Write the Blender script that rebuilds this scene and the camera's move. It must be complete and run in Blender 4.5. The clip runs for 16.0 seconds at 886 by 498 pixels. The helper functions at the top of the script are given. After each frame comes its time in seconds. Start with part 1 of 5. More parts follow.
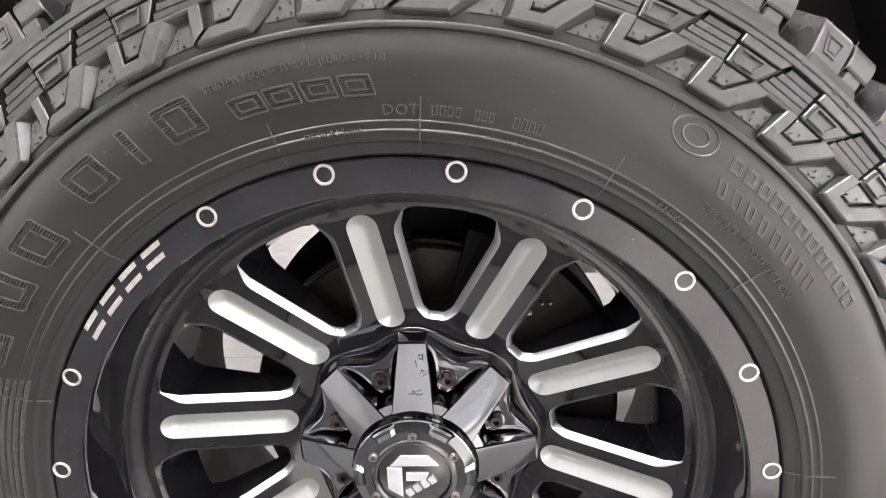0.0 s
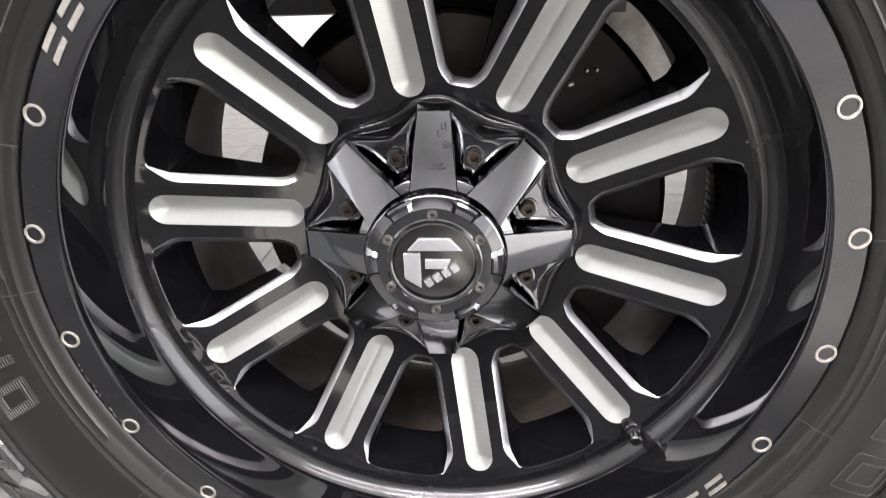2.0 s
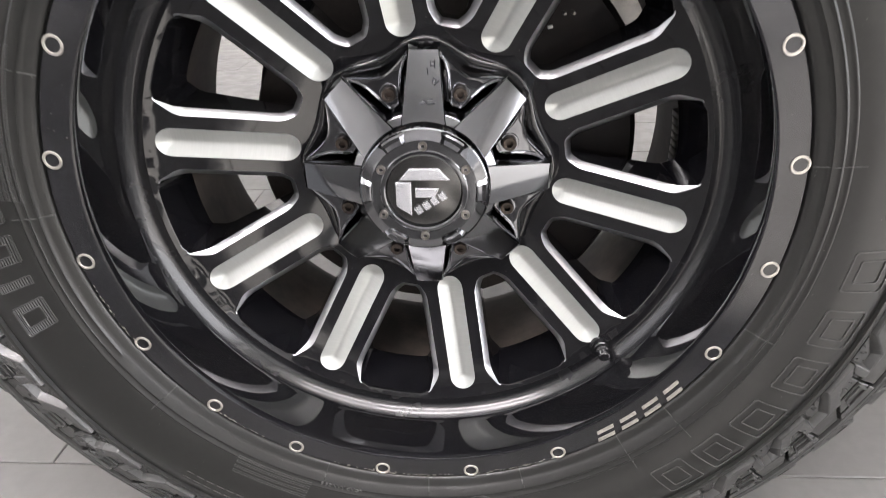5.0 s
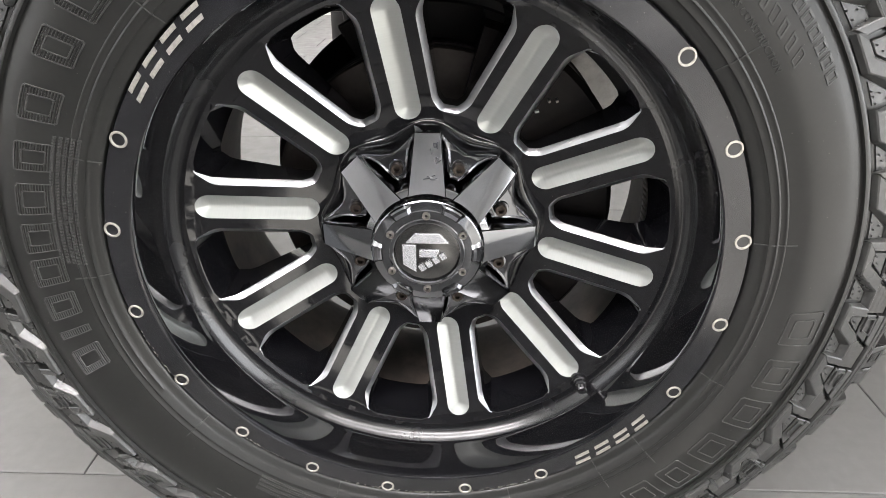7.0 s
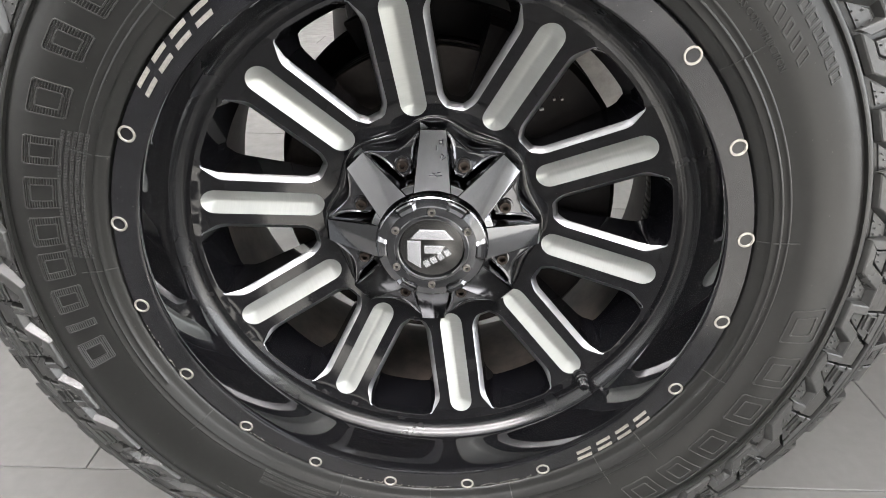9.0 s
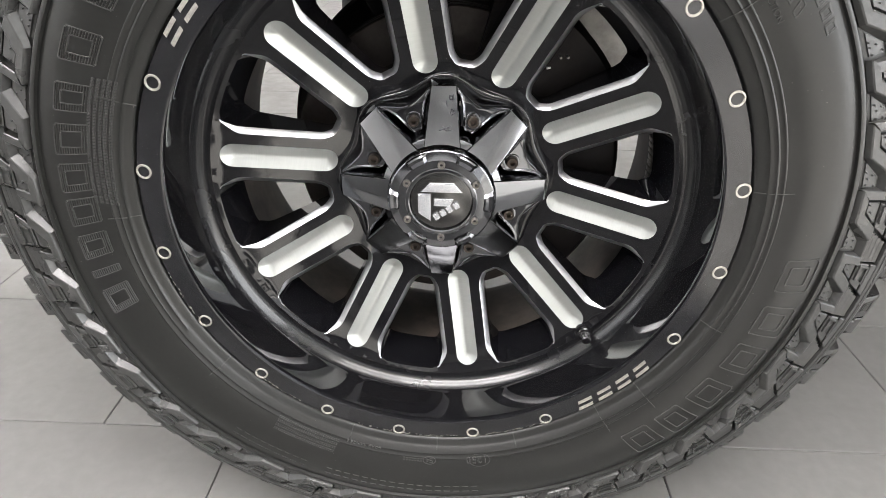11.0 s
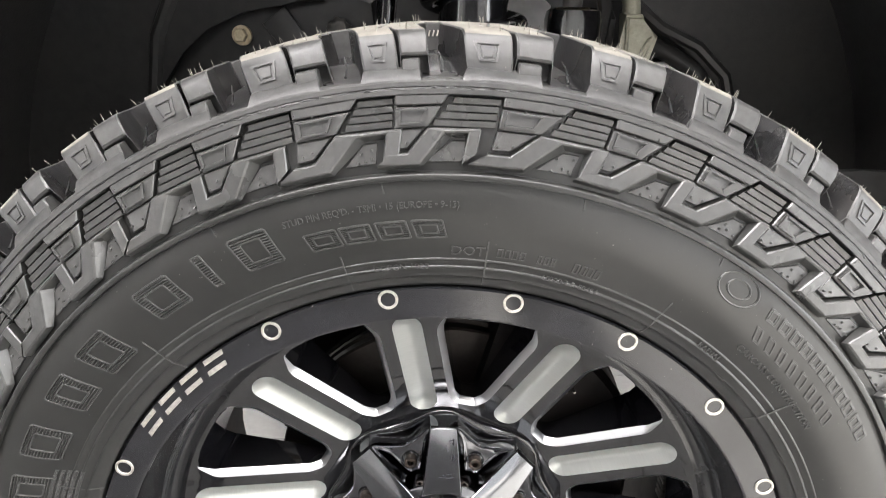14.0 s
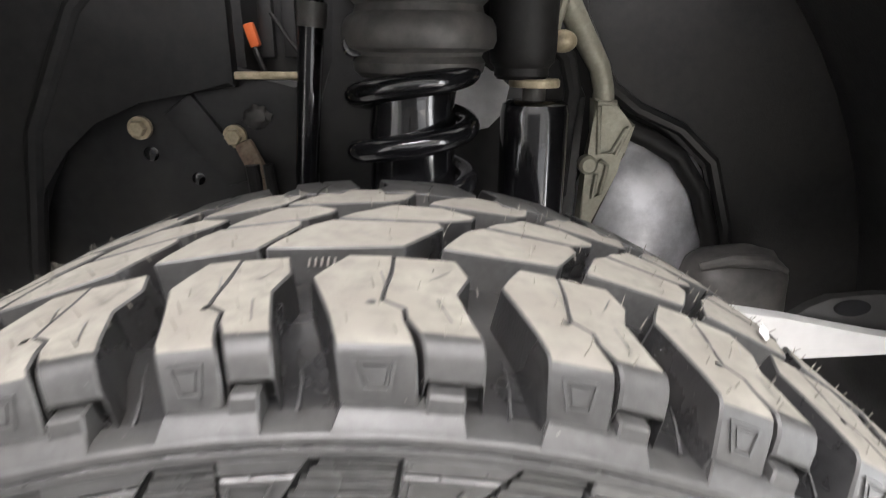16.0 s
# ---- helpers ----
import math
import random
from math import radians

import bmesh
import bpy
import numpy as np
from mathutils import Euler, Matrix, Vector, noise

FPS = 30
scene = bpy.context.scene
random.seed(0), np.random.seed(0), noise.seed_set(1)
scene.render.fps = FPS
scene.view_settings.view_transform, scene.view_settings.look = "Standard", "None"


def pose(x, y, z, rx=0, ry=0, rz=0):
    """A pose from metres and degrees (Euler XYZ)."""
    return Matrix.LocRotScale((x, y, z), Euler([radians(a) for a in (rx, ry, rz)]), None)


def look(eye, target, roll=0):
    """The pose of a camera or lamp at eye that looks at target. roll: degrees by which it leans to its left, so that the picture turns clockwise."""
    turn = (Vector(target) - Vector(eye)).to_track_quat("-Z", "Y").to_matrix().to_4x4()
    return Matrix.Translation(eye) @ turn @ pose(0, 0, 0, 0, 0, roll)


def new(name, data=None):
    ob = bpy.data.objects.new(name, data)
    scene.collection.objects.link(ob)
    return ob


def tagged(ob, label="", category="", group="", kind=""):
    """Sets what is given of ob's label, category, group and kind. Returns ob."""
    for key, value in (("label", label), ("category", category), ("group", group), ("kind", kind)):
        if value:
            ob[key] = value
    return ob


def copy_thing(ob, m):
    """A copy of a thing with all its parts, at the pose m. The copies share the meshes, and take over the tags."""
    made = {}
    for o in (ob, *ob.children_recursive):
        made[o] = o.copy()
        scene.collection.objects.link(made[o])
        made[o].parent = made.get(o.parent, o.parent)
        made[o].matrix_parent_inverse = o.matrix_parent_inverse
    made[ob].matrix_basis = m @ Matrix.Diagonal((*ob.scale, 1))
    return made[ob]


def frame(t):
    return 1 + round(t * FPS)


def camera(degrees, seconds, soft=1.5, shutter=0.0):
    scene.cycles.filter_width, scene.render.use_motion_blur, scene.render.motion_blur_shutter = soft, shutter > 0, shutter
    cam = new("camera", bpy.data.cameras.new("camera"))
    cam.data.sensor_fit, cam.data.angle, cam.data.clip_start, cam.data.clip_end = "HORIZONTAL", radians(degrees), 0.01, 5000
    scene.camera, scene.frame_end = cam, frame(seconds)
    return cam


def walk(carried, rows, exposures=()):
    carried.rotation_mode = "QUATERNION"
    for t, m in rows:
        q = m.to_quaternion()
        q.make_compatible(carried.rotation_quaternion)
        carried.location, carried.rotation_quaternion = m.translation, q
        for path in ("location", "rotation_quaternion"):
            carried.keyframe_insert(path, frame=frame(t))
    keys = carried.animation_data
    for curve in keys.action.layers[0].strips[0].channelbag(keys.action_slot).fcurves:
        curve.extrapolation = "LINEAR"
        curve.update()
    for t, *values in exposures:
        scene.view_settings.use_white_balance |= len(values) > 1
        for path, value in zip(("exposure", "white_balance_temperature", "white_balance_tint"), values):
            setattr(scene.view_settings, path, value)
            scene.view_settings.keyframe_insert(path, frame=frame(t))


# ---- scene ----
HUB = 0.42          # height of the wheel's centre over the floor
cam = camera(73.2, 16.0, soft=0.8, shutter=0.3)
# seconds, place relative to the wheel's centre, yaw, pitch, roll
ROWS = [
    (0.0, 0.0515, -0.3636, 0.3247, 2.94, -17.59, -2.21),
    (0.5, 0.0452, -0.3473, 0.2979, 3.99, -19.36, -2.03),
    (1.0, 0.0379, -0.3414, 0.2641, 4.39, -20.98, -2.01),
    (1.5, 0.0359, -0.3413, 0.2295, 4.82, -22.88, -2.04),
    (2.0, 0.0385, -0.3415, 0.1900, 4.72, -24.73, -1.94),
    (2.5, 0.0338, -0.3473, 0.1448, 4.39, -26.15, -1.71),
    (3.0, 0.0278, -0.3481, 0.0975, 3.95, -27.29, -1.54),
    (3.5, 0.0324, -0.3534, 0.0907, 3.47, -27.99, -1.34),
    (4.0, 0.0314, -0.3687, 0.1228, 3.06, -28.18, -1.15),
    (4.5, 0.0347, -0.3770, 0.1540, 2.51, -28.26, -0.89),
    (5.0, 0.0325, -0.3913, 0.1832, 2.38, -28.21, -0.84),
    (5.2, 0.0298, -0.4057, 0.2113, 2.16, -28.34, -0.73),
    (7.3, 0.0303, -0.4356, 0.2666, 1.90, -28.61, -0.00),
    (7.5, 0.0288, -0.4366, 0.2674, 1.93, -28.63, 0.07),
    (8.0, 0.0233, -0.4394, 0.2713, 1.87, -28.64, 0.19),
    (8.5, 0.0227, -0.4356, 0.2729, 1.74, -28.67, 0.29),
    (9.0, 0.0240, -0.4388, 0.2656, 1.59, -28.73, 0.37),
    (9.2, 0.0240, -0.4487, 0.2589, 1.32, -28.79, 0.50),
    (11.3, 0.0202, -0.4766, 0.2450, 2.37, -29.70, 0.80),
    (11.5, 0.0240, -0.4727, 0.2738, 2.65, -29.56, 0.94),
    (12.0, 0.0336, -0.4462, 0.3443, 2.20, -29.66, 1.19),
    (12.5, 0.0401, -0.4124, 0.3988, 1.60, -26.44, 1.38),
    (13.0, 0.0233, -0.3857, 0.4015, 1.43, -20.86, 1.28),
    (13.5, 0.0095, -0.3663, 0.4002, 1.02, -19.63, 1.23),
    (14.0, -0.0033, -0.3578, 0.4191, 0.11, -19.08, 1.30),
    (14.5, 0.0016, -0.3417, 0.4420, -0.69, -18.82, 1.27),
    (15.0, -0.0039, -0.3069, 0.4543, -1.17, -18.72, 1.29),
    (15.5, 0.0019, -0.2529, 0.4748, -1.85, -18.60, 1.35),
    (16.0, 0.0357, -0.1751, 0.5227, -2.16, -18.86, 0.48),
]
walk(cam, [(t, Matrix.Translation((x, y, z + HUB)) @ pose(0, 0, 0, 90 + pitch, 0, yaw) @ pose(0, 0, 0, 0, 0, roll))
           for t, x, y, z, yaw, pitch, roll in ROWS],
     exposures=[(0.0, 4.9, 6560, 15), (0.5, 4.74, 6570, 15), (1.0, 4.52, 6550, 12), (2.5, 4.43, 6500, 14), (5.0, 4.4, 6530, 14), (7.5, 4.43, 6500, 10), (9.0, 4.43, 6500, 10), (11.5, 4.4, 6550, 10), (12.5, 4.55, 6550, 10), (13.0, 4.80, 6580, 10), (13.5, 4.94, 6560, 10), (14.5, 4.95, 6500, 12), (15.3, 4.95, 6450, 13), (16.0, 4.74, 6500, 12)])

# ---- light ----
world = bpy.data.worlds.new("world")
scene.world = world
world.use_nodes = True
world.node_tree.nodes["Background"].inputs[0].default_value = (0.9, 0.95, 1.0, 1)
world.node_tree.nodes["Background"].inputs[1].default_value = 0.002
EAST_FILL = (3.30, -1.7, 1.05, 2.6, 1.9, 5.7)      # light added in an unseen east gateway: place, size and watts
SOUTH_FILL = (2.0, -3.90, 0.43, 2.2, 0.84, 0.5)   # light added under an unseen half-raised shutter
WEST_FILL = (-3.30, -1.5, 1.35, 1.6, 1.5, 1.0)  # light added in an unseen smaller window opposite
# place and size of the ceiling fixtures, and their watts
FIXTURES = [(-1.4, -0.9, 3.0, 1.3, 0.2, 2.0), (0.0, -0.9, 3.0, 1.3, 0.2, 1.7), (1.4, -0.9, 3.0, 1.3, 0.2, 0.6),
            (-1.4, -1.9, 3.0, 1.3, 0.2, 2.6), (0.0, -1.9, 3.0, 1.3, 0.2, 2.1), (1.4, -1.9, 3.0, 1.3, 0.2, 1.2),
            (-1.8, 2.6, 3.0, 1.3, 0.2, 2.6), (0.0, 2.6, 3.0, 1.3, 0.2, 2.6), (1.8, 2.6, 3.0, 1.3, 0.2, 2.6)]
UPWARD = 0.35      # strength of an added uplight per lamp, to brighten the ceiling
# low sun through an added gateway and slot, onto the floor before the truck
sun = bpy.data.lights.new("sun", "SUN")
sun.energy, sun.angle, sun.color = 3.5, radians(0.5), (1.0, 0.97, 0.92)
new("sun", sun).matrix_basis = look((8.0, -1.7, 5.6), (0.0, -1.7, 0.0))


# ---- materials ----
def material(name, base, rough=0.5, metal=0.0, scale=40.0, vary=0.12, bump=0.0, bump_scale=300.0, coat=0.0,
             second=None, second_scale=6.0, second_amount=0.5, spec=0.5, stretch=None, rough_vary=0.0, random_vary=0.0, specks=0.0):
    """A surface with fine grain, larger stains of a second colour, and relief."""
    m = bpy.data.materials.new(name)
    m.use_nodes = True
    nt = m.node_tree
    n, l = nt.nodes, nt.links
    b = n["Principled BSDF"]
    b.inputs["Roughness"].default_value = rough
    b.inputs["Metallic"].default_value = metal
    b.inputs["Specular IOR Level"].default_value = spec
    b.inputs["Coat Weight"].default_value = coat
    b.inputs["Coat Roughness"].default_value = 0.03
    tc = n.new("ShaderNodeTexCoord")
    mp = n.new("ShaderNodeMapping")
    if stretch:
        mp.inputs["Scale"].default_value = stretch
    l.new(tc.outputs["Object"], mp.inputs["Vector"])
    fine = n.new("ShaderNodeTexNoise")
    fine.inputs["Scale"].default_value = scale
    fine.inputs["Detail"].default_value = 6
    l.new(mp.outputs[0], fine.inputs["Vector"])
    ramp = n.new("ShaderNodeValToRGB")
    c = Vector(base)
    ramp.color_ramp.elements[0].position, ramp.color_ramp.elements[1].position = 0.3, 0.7
    ramp.color_ramp.elements[0].color = (*(c * (1 - vary)), 1)
    ramp.color_ramp.elements[1].color = (*(c * (1 + vary)), 1)
    l.new(fine.outputs["Fac"], ramp.inputs[0])
    colour = ramp.outputs[0]
    if second:
        big = n.new("ShaderNodeTexNoise")
        big.inputs["Scale"].default_value = second_scale
        big.inputs["Detail"].default_value = 8
        big.inputs["Roughness"].default_value = 0.65
        l.new(tc.outputs["Object"], big.inputs["Vector"])
        r2 = n.new("ShaderNodeValToRGB")
        r2.color_ramp.elements[0].position, r2.color_ramp.elements[1].position = 0.42, 0.68
        r2.color_ramp.elements[1].color = (second_amount,) * 3 + (1,)
        l.new(big.outputs["Fac"], r2.inputs[0])
        mix = n.new("ShaderNodeMix")
        mix.data_type = "RGBA"
        l.new(r2.outputs[0], mix.inputs["Factor"])
        l.new(colour, mix.inputs["A"])
        mix.inputs["B"].default_value = (*second, 1)
        colour = mix.outputs["Result"]
    if random_vary:
        info = n.new("ShaderNodeObjectInfo")
        hsv = n.new("ShaderNodeHueSaturation")
        mr = n.new("ShaderNodeMapRange")
        mr.inputs["To Min"].default_value, mr.inputs["To Max"].default_value = 1 - random_vary, 1 + random_vary
        l.new(info.outputs["Random"], mr.inputs["Value"])
        l.new(mr.outputs[0], hsv.inputs["Value"])
        l.new(colour, hsv.inputs["Color"])
        colour = hsv.outputs[0]
    if specks:
        grain = n.new("ShaderNodeTexNoise")
        grain.inputs["Scale"].default_value = 520
        grain.inputs["Detail"].default_value = 1
        l.new(tc.outputs["Object"], grain.inputs["Vector"])
        r3 = n.new("ShaderNodeValToRGB")
        r3.color_ramp.elements[0].position, r3.color_ramp.elements[1].position = specks, specks + 0.03
        l.new(grain.outputs["Fac"], r3.inputs[0])
        mix = n.new("ShaderNodeMix")
        mix.data_type = "RGBA"
        l.new(r3.outputs[0], mix.inputs["Factor"])
        l.new(colour, mix.inputs["A"])
        mix.inputs["B"].default_value = (0.12, 0.115, 0.105, 1)
        colour = mix.outputs["Result"]
    l.new(colour, b.inputs["Base Color"])
    if rough_vary:
        rn = n.new("ShaderNodeTexNoise")
        rn.inputs["Scale"].default_value = 18
        rn.inputs["Detail"].default_value = 7
        l.new(tc.outputs["Object"], rn.inputs["Vector"])
        mr = n.new("ShaderNodeMapRange")
        mr.inputs["From Min"].default_value, mr.inputs["From Max"].default_value = 0.35, 0.7
        mr.inputs["To Min"].default_value, mr.inputs["To Max"].default_value = max(0.02, rough - rough_vary), rough + rough_vary
        l.new(rn.outputs["Fac"], mr.inputs["Value"])
        l.new(mr.outputs[0], b.inputs["Roughness"])
    if bump:
        bn = n.new("ShaderNodeTexNoise")
        bn.inputs["Scale"].default_value = bump_scale
        bn.inputs["Detail"].default_value = 7
        l.new(mp.outputs[0], bn.inputs["Vector"])
        bp = n.new("ShaderNodeBump")
        bp.inputs["Strength"].default_value = bump
        bp.inputs["Distance"].default_value = 0.001
        l.new(bn.outputs["Fac"], bp.inputs["Height"])
        l.new(bp.outputs[0], b.inputs["Normal"])
    return m


def glowing(name, colour, strength):
    m = bpy.data.materials.new(name)
    m.use_nodes = True
    b = m.node_tree.nodes["Principled BSDF"]
    b.inputs["Base Color"].default_value = (0.8, 0.8, 0.8, 1)
    b.inputs["Emission Color"].default_value = (*colour, 1)
    b.inputs["Emission Strength"].default_value = strength
    return m


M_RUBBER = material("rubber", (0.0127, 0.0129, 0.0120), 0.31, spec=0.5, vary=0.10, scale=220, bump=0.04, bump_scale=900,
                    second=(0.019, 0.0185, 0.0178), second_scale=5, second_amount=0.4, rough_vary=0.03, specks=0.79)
# letters lighter than the tyre's rubber, the light on their edges put into colour
M_LETTER = material("rubber_lettering", (0.040, 0.040, 0.0385), 0.32, vary=0.2, scale=400)
M_TREAD = material("rubber_block", (0.0338, 0.0340, 0.0333), 0.44, spec=0.38, vary=0.22, scale=240, bump=0.30, bump_scale=170,
                   second=(0.047, 0.0455, 0.0425), second_scale=34, second_amount=0.5, rough_vary=0.09, specks=0.78)
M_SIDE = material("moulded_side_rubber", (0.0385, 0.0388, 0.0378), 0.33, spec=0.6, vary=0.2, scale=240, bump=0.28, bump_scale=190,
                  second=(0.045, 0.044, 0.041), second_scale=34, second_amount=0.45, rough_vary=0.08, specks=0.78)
# rubber with the shade between tread blocks put into its colour, plus some dust
M_SHADED_RUBBER = material("groove_rubber", (0.016, 0.016, 0.0165), 0.30, spec=0.5, vary=0.2, scale=180, bump=0.15, bump_scale=700, second=(0.034, 0.031, 0.027), second_scale=26,
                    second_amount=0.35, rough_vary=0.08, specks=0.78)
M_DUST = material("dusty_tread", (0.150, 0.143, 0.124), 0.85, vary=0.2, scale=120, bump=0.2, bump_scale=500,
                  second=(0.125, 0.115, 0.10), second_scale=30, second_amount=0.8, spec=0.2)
M_BLACK = material("gloss_black_paint", (0.005, 0.005, 0.006), 0.05, spec=0.85, vary=0.1, scale=30, second=(0.011, 0.010, 0.009), second_scale=9, second_amount=0.3, rough_vary=0.02, specks=0.80)
M_LEDGE = material("worn_gloss_paint", (0.005, 0.005, 0.006), 0.26, spec=0.5, coat=0.35, vary=0.1, scale=30, rough_vary=0.05, specks=0.80)
M_SPOKE = material("black_spoke_paint", (0.0040, 0.0040, 0.0050), 0.05, spec=0.65, vary=0.1, scale=30, second=(0.016, 0.0155, 0.015), second_scale=14, second_amount=0.3, rough_vary=0.02, specks=0.81)
M_RING = material("satin_black_ring", (0.008, 0.008, 0.009), 0.17, spec=0.60, vary=0.12, scale=60, rough_vary=0.07,
                  second=(0.024, 0.024, 0.027), second_scale=14, second_amount=0.4, specks=0.74)
M_BARREL = material("dusty_barrel", (0.018, 0.015, 0.013), 0.5, vary=0.3, scale=50, second=(0.13, 0.103, 0.083),
                    second_scale=12, second_amount=0.7)
M_ALU = material("brushed_aluminium", (0.462, 0.476, 0.458), 0.35, metal=0.85, vary=0.035, scale=90, stretch=(8, 0.6, 0.6))
M_EDGE = material("machined_edge", (0.43, 0.43, 0.44), 0.32, metal=1.0, vary=0.05, scale=80)
M_STEEL = material("bolt_steel", (0.085, 0.074, 0.066), 0.38, metal=1.0, vary=0.3, scale=300, second=(0.08, 0.05, 0.035), second_scale=160, second_amount=0.5)
M_CHROME = material("smoked_chrome", (0.185, 0.188, 0.196), 0.10, metal=1.0, vary=0.06, scale=40, rough_vary=0.03)
M_WEB = material("smoked_chrome_recess", (0.155, 0.157, 0.165), 0.12, metal=1.0, vary=0.1, scale=40, second=(0.10, 0.10, 0.105), second_scale=30, second_amount=0.4, rough_vary=0.05)
M_SCRIBBLE = material("dark_crayon", (0.012, 0.012, 0.018), 0.7, vary=0.2, scale=900)
M_CAPBOLT = material("bright_bolt_steel", (0.26, 0.245, 0.225), 0.32, metal=1.0, vary=0.25, scale=300)
M_PLATE = material("emblem_plate_metal", (0.13, 0.128, 0.126), 0.22, metal=1.0, vary=0.1, scale=120, rough_vary=0.05)
M_LOGO = material("emblem_chrome", (0.74, 0.75, 0.78), 0.26, metal=0.8, vary=0.04)
M_RIVET = material("rivet_metal", (0.44, 0.415, 0.375), 0.42, metal=0.7, vary=0.2, scale=500)
M_TILE = material("floor_tile", (0.158, 0.156, 0.150), 0.45, vary=0.06, scale=60, second=(0.127, 0.123, 0.117), second_scale=5,
                  second_amount=0.5, bump=0.05, bump_scale=150, random_vary=0.05, rough_vary=0.08)
# dark sheet standing for a person's shadow on the floor
M_SHADE_SHEET = material("mat_rubber", (0.055, 0.055, 0.055), 0.7, vary=0.2, scale=60, second=(0.07, 0.067, 0.063), second_scale=5, second_amount=0.5)
M_GROUT = material("grout", (0.16, 0.135, 0.115), 0.9, vary=0.3, scale=100)
M_WALL = material("white_wall", (0.78, 0.78, 0.76), 0.75, vary=0.03, scale=8, second=(0.70, 0.70, 0.69), second_scale=1.2, second_amount=0.4)
M_WALL_GREY = material("grey_wall", (0.55, 0.55, 0.55), 0.7, vary=0.05, scale=8, second=(0.44, 0.44, 0.44), second_scale=1.2, second_amount=0.4)
M_DARK_PANEL = material("dark_wall_paint", (0.05, 0.05, 0.052), 0.5, vary=0.06, scale=8, second=(0.035, 0.035, 0.036), second_scale=1.5, second_amount=0.5)
M_CEIL = material("ceiling_paint", (0.74, 0.74, 0.73), 0.8, vary=0.03, scale=10)
M_LINER = material("black_plastic", (0.0150, 0.0146, 0.0148), 0.52, spec=0.32, vary=0.3, scale=70, bump=0.3, bump_scale=260, second=(0.022, 0.020, 0.018),
                   second_scale=7, second_amount=0.6)
M_FRAME = material("black_chassis", (0.015, 0.015, 0.0155), 0.40, vary=0.3, scale=60, second=(0.035, 0.032, 0.028), second_scale=11, second_amount=0.5)
M_SPRING = material("spring_paint", (0.008, 0.008, 0.009), 0.16, vary=0.1, scale=60, coat=0.5)
M_ZINC = material("yellow_zinc", (0.50, 0.43, 0.30), 0.45, metal=0.5, vary=0.2, scale=160, second=(0.22, 0.17, 0.11), second_scale=60, second_amount=0.5)
M_OLIVE = material("cast_bracket", (0.33, 0.32, 0.255), 0.5, metal=0.35, vary=0.12, scale=200, second=(0.20, 0.19, 0.15), second_scale=35, second_amount=0.5)
M_BRIGHT = material("bare_metal", (0.84, 0.84, 0.87), 0.40, metal=0.35, vary=0.12, scale=30, second=(0.22, 0.22, 0.23), second_scale=14, second_amount=0.6)
M_WHITE = material("pale_sheet", (0.62, 0.62, 0.61), 0.4, vary=0.06, scale=40)
M_DRUM = material("dusty_rubber", (0.050, 0.048, 0.046), 0.5, vary=0.25, scale=70, second=(0.13, 0.12, 0.11), second_scale=25, second_amount=0.5)
M_GREY = material("grey_bracket", (0.88, 0.88, 0.88), 0.45, vary=0.1, scale=60)
M_CAST = material("cast_iron", (0.0085, 0.0072, 0.0072), 0.5, metal=0.2, vary=0.3, scale=60, second=(0.015, 0.010, 0.0075), second_scale=18, second_amount=0.5, spec=0.2)
M_BACKPLATE = material("painted_shield", (0.010, 0.009, 0.009), 0.30, metal=0.3, vary=0.2, scale=60, second=(0.022, 0.016, 0.012), second_scale=18, second_amount=0.4)
M_ROTOR = material("brake_disc", (0.045, 0.039, 0.036), 0.45, metal=0.8, vary=0.15, scale=200)
M_RUST = material("rusty_steel", (0.17, 0.12, 0.085), 0.75, vary=0.3, scale=200, second=(0.30, 0.25, 0.19), second_scale=60, second_amount=0.6)
M_SHIELD = material("dusty_sheet_metal", (0.42, 0.40, 0.37), 0.5, metal=0.2, vary=0.2, scale=18, second=(0.20, 0.185, 0.165), second_scale=14, second_amount=0.8)
M_ORANGE = material("orange_plastic", (0.70, 0.15, 0.04), 0.5, vary=0.1)
M_LAMP = glowing("lamp_diffuser", (1.0, 0.98, 0.95), 0.5)
M_LAMPFRAME = material("white_metal", (0.8, 0.8, 0.8), 0.4, vary=0.03)


# ---- helpers for meshes ----
def part(name, bm, mat, parent=None, label="", smooth=True, sharp=35.0):
    """Links a bmesh as one mesh object, under a thing or a part."""
    bmesh.ops.recalc_face_normals(bm, faces=bm.faces)
    me = bpy.data.meshes.new(name)
    bm.to_mesh(me)
    bm.free()
    for m in (mat if isinstance(mat, (list, tuple)) else [mat]):
        me.materials.append(m)
    if smooth:
        me.shade_smooth()
        me.set_sharp_from_angle(angle=radians(sharp))
    ob = new(name, me)
    if parent:
        ob.parent = parent
    if label:
        ob["label"] = label
    return ob


def again(ob, m, parent):
    """Another object on the same mesh."""
    o = new(ob.name.split(".")[0], ob.data)
    o.parent = parent
    o.matrix_basis = m
    if "label" in ob:
        o["label"] = ob["label"]
    return o


def spin(angle):
    """A turn about the wheel's axle, anticlockwise as seen from outside, in degrees."""
    return Matrix.Rotation(radians(-angle), 4, "Y")


def polar(r, deg, y):
    a = radians(deg)
    return Vector((r * math.cos(a), y, r * math.sin(a)))


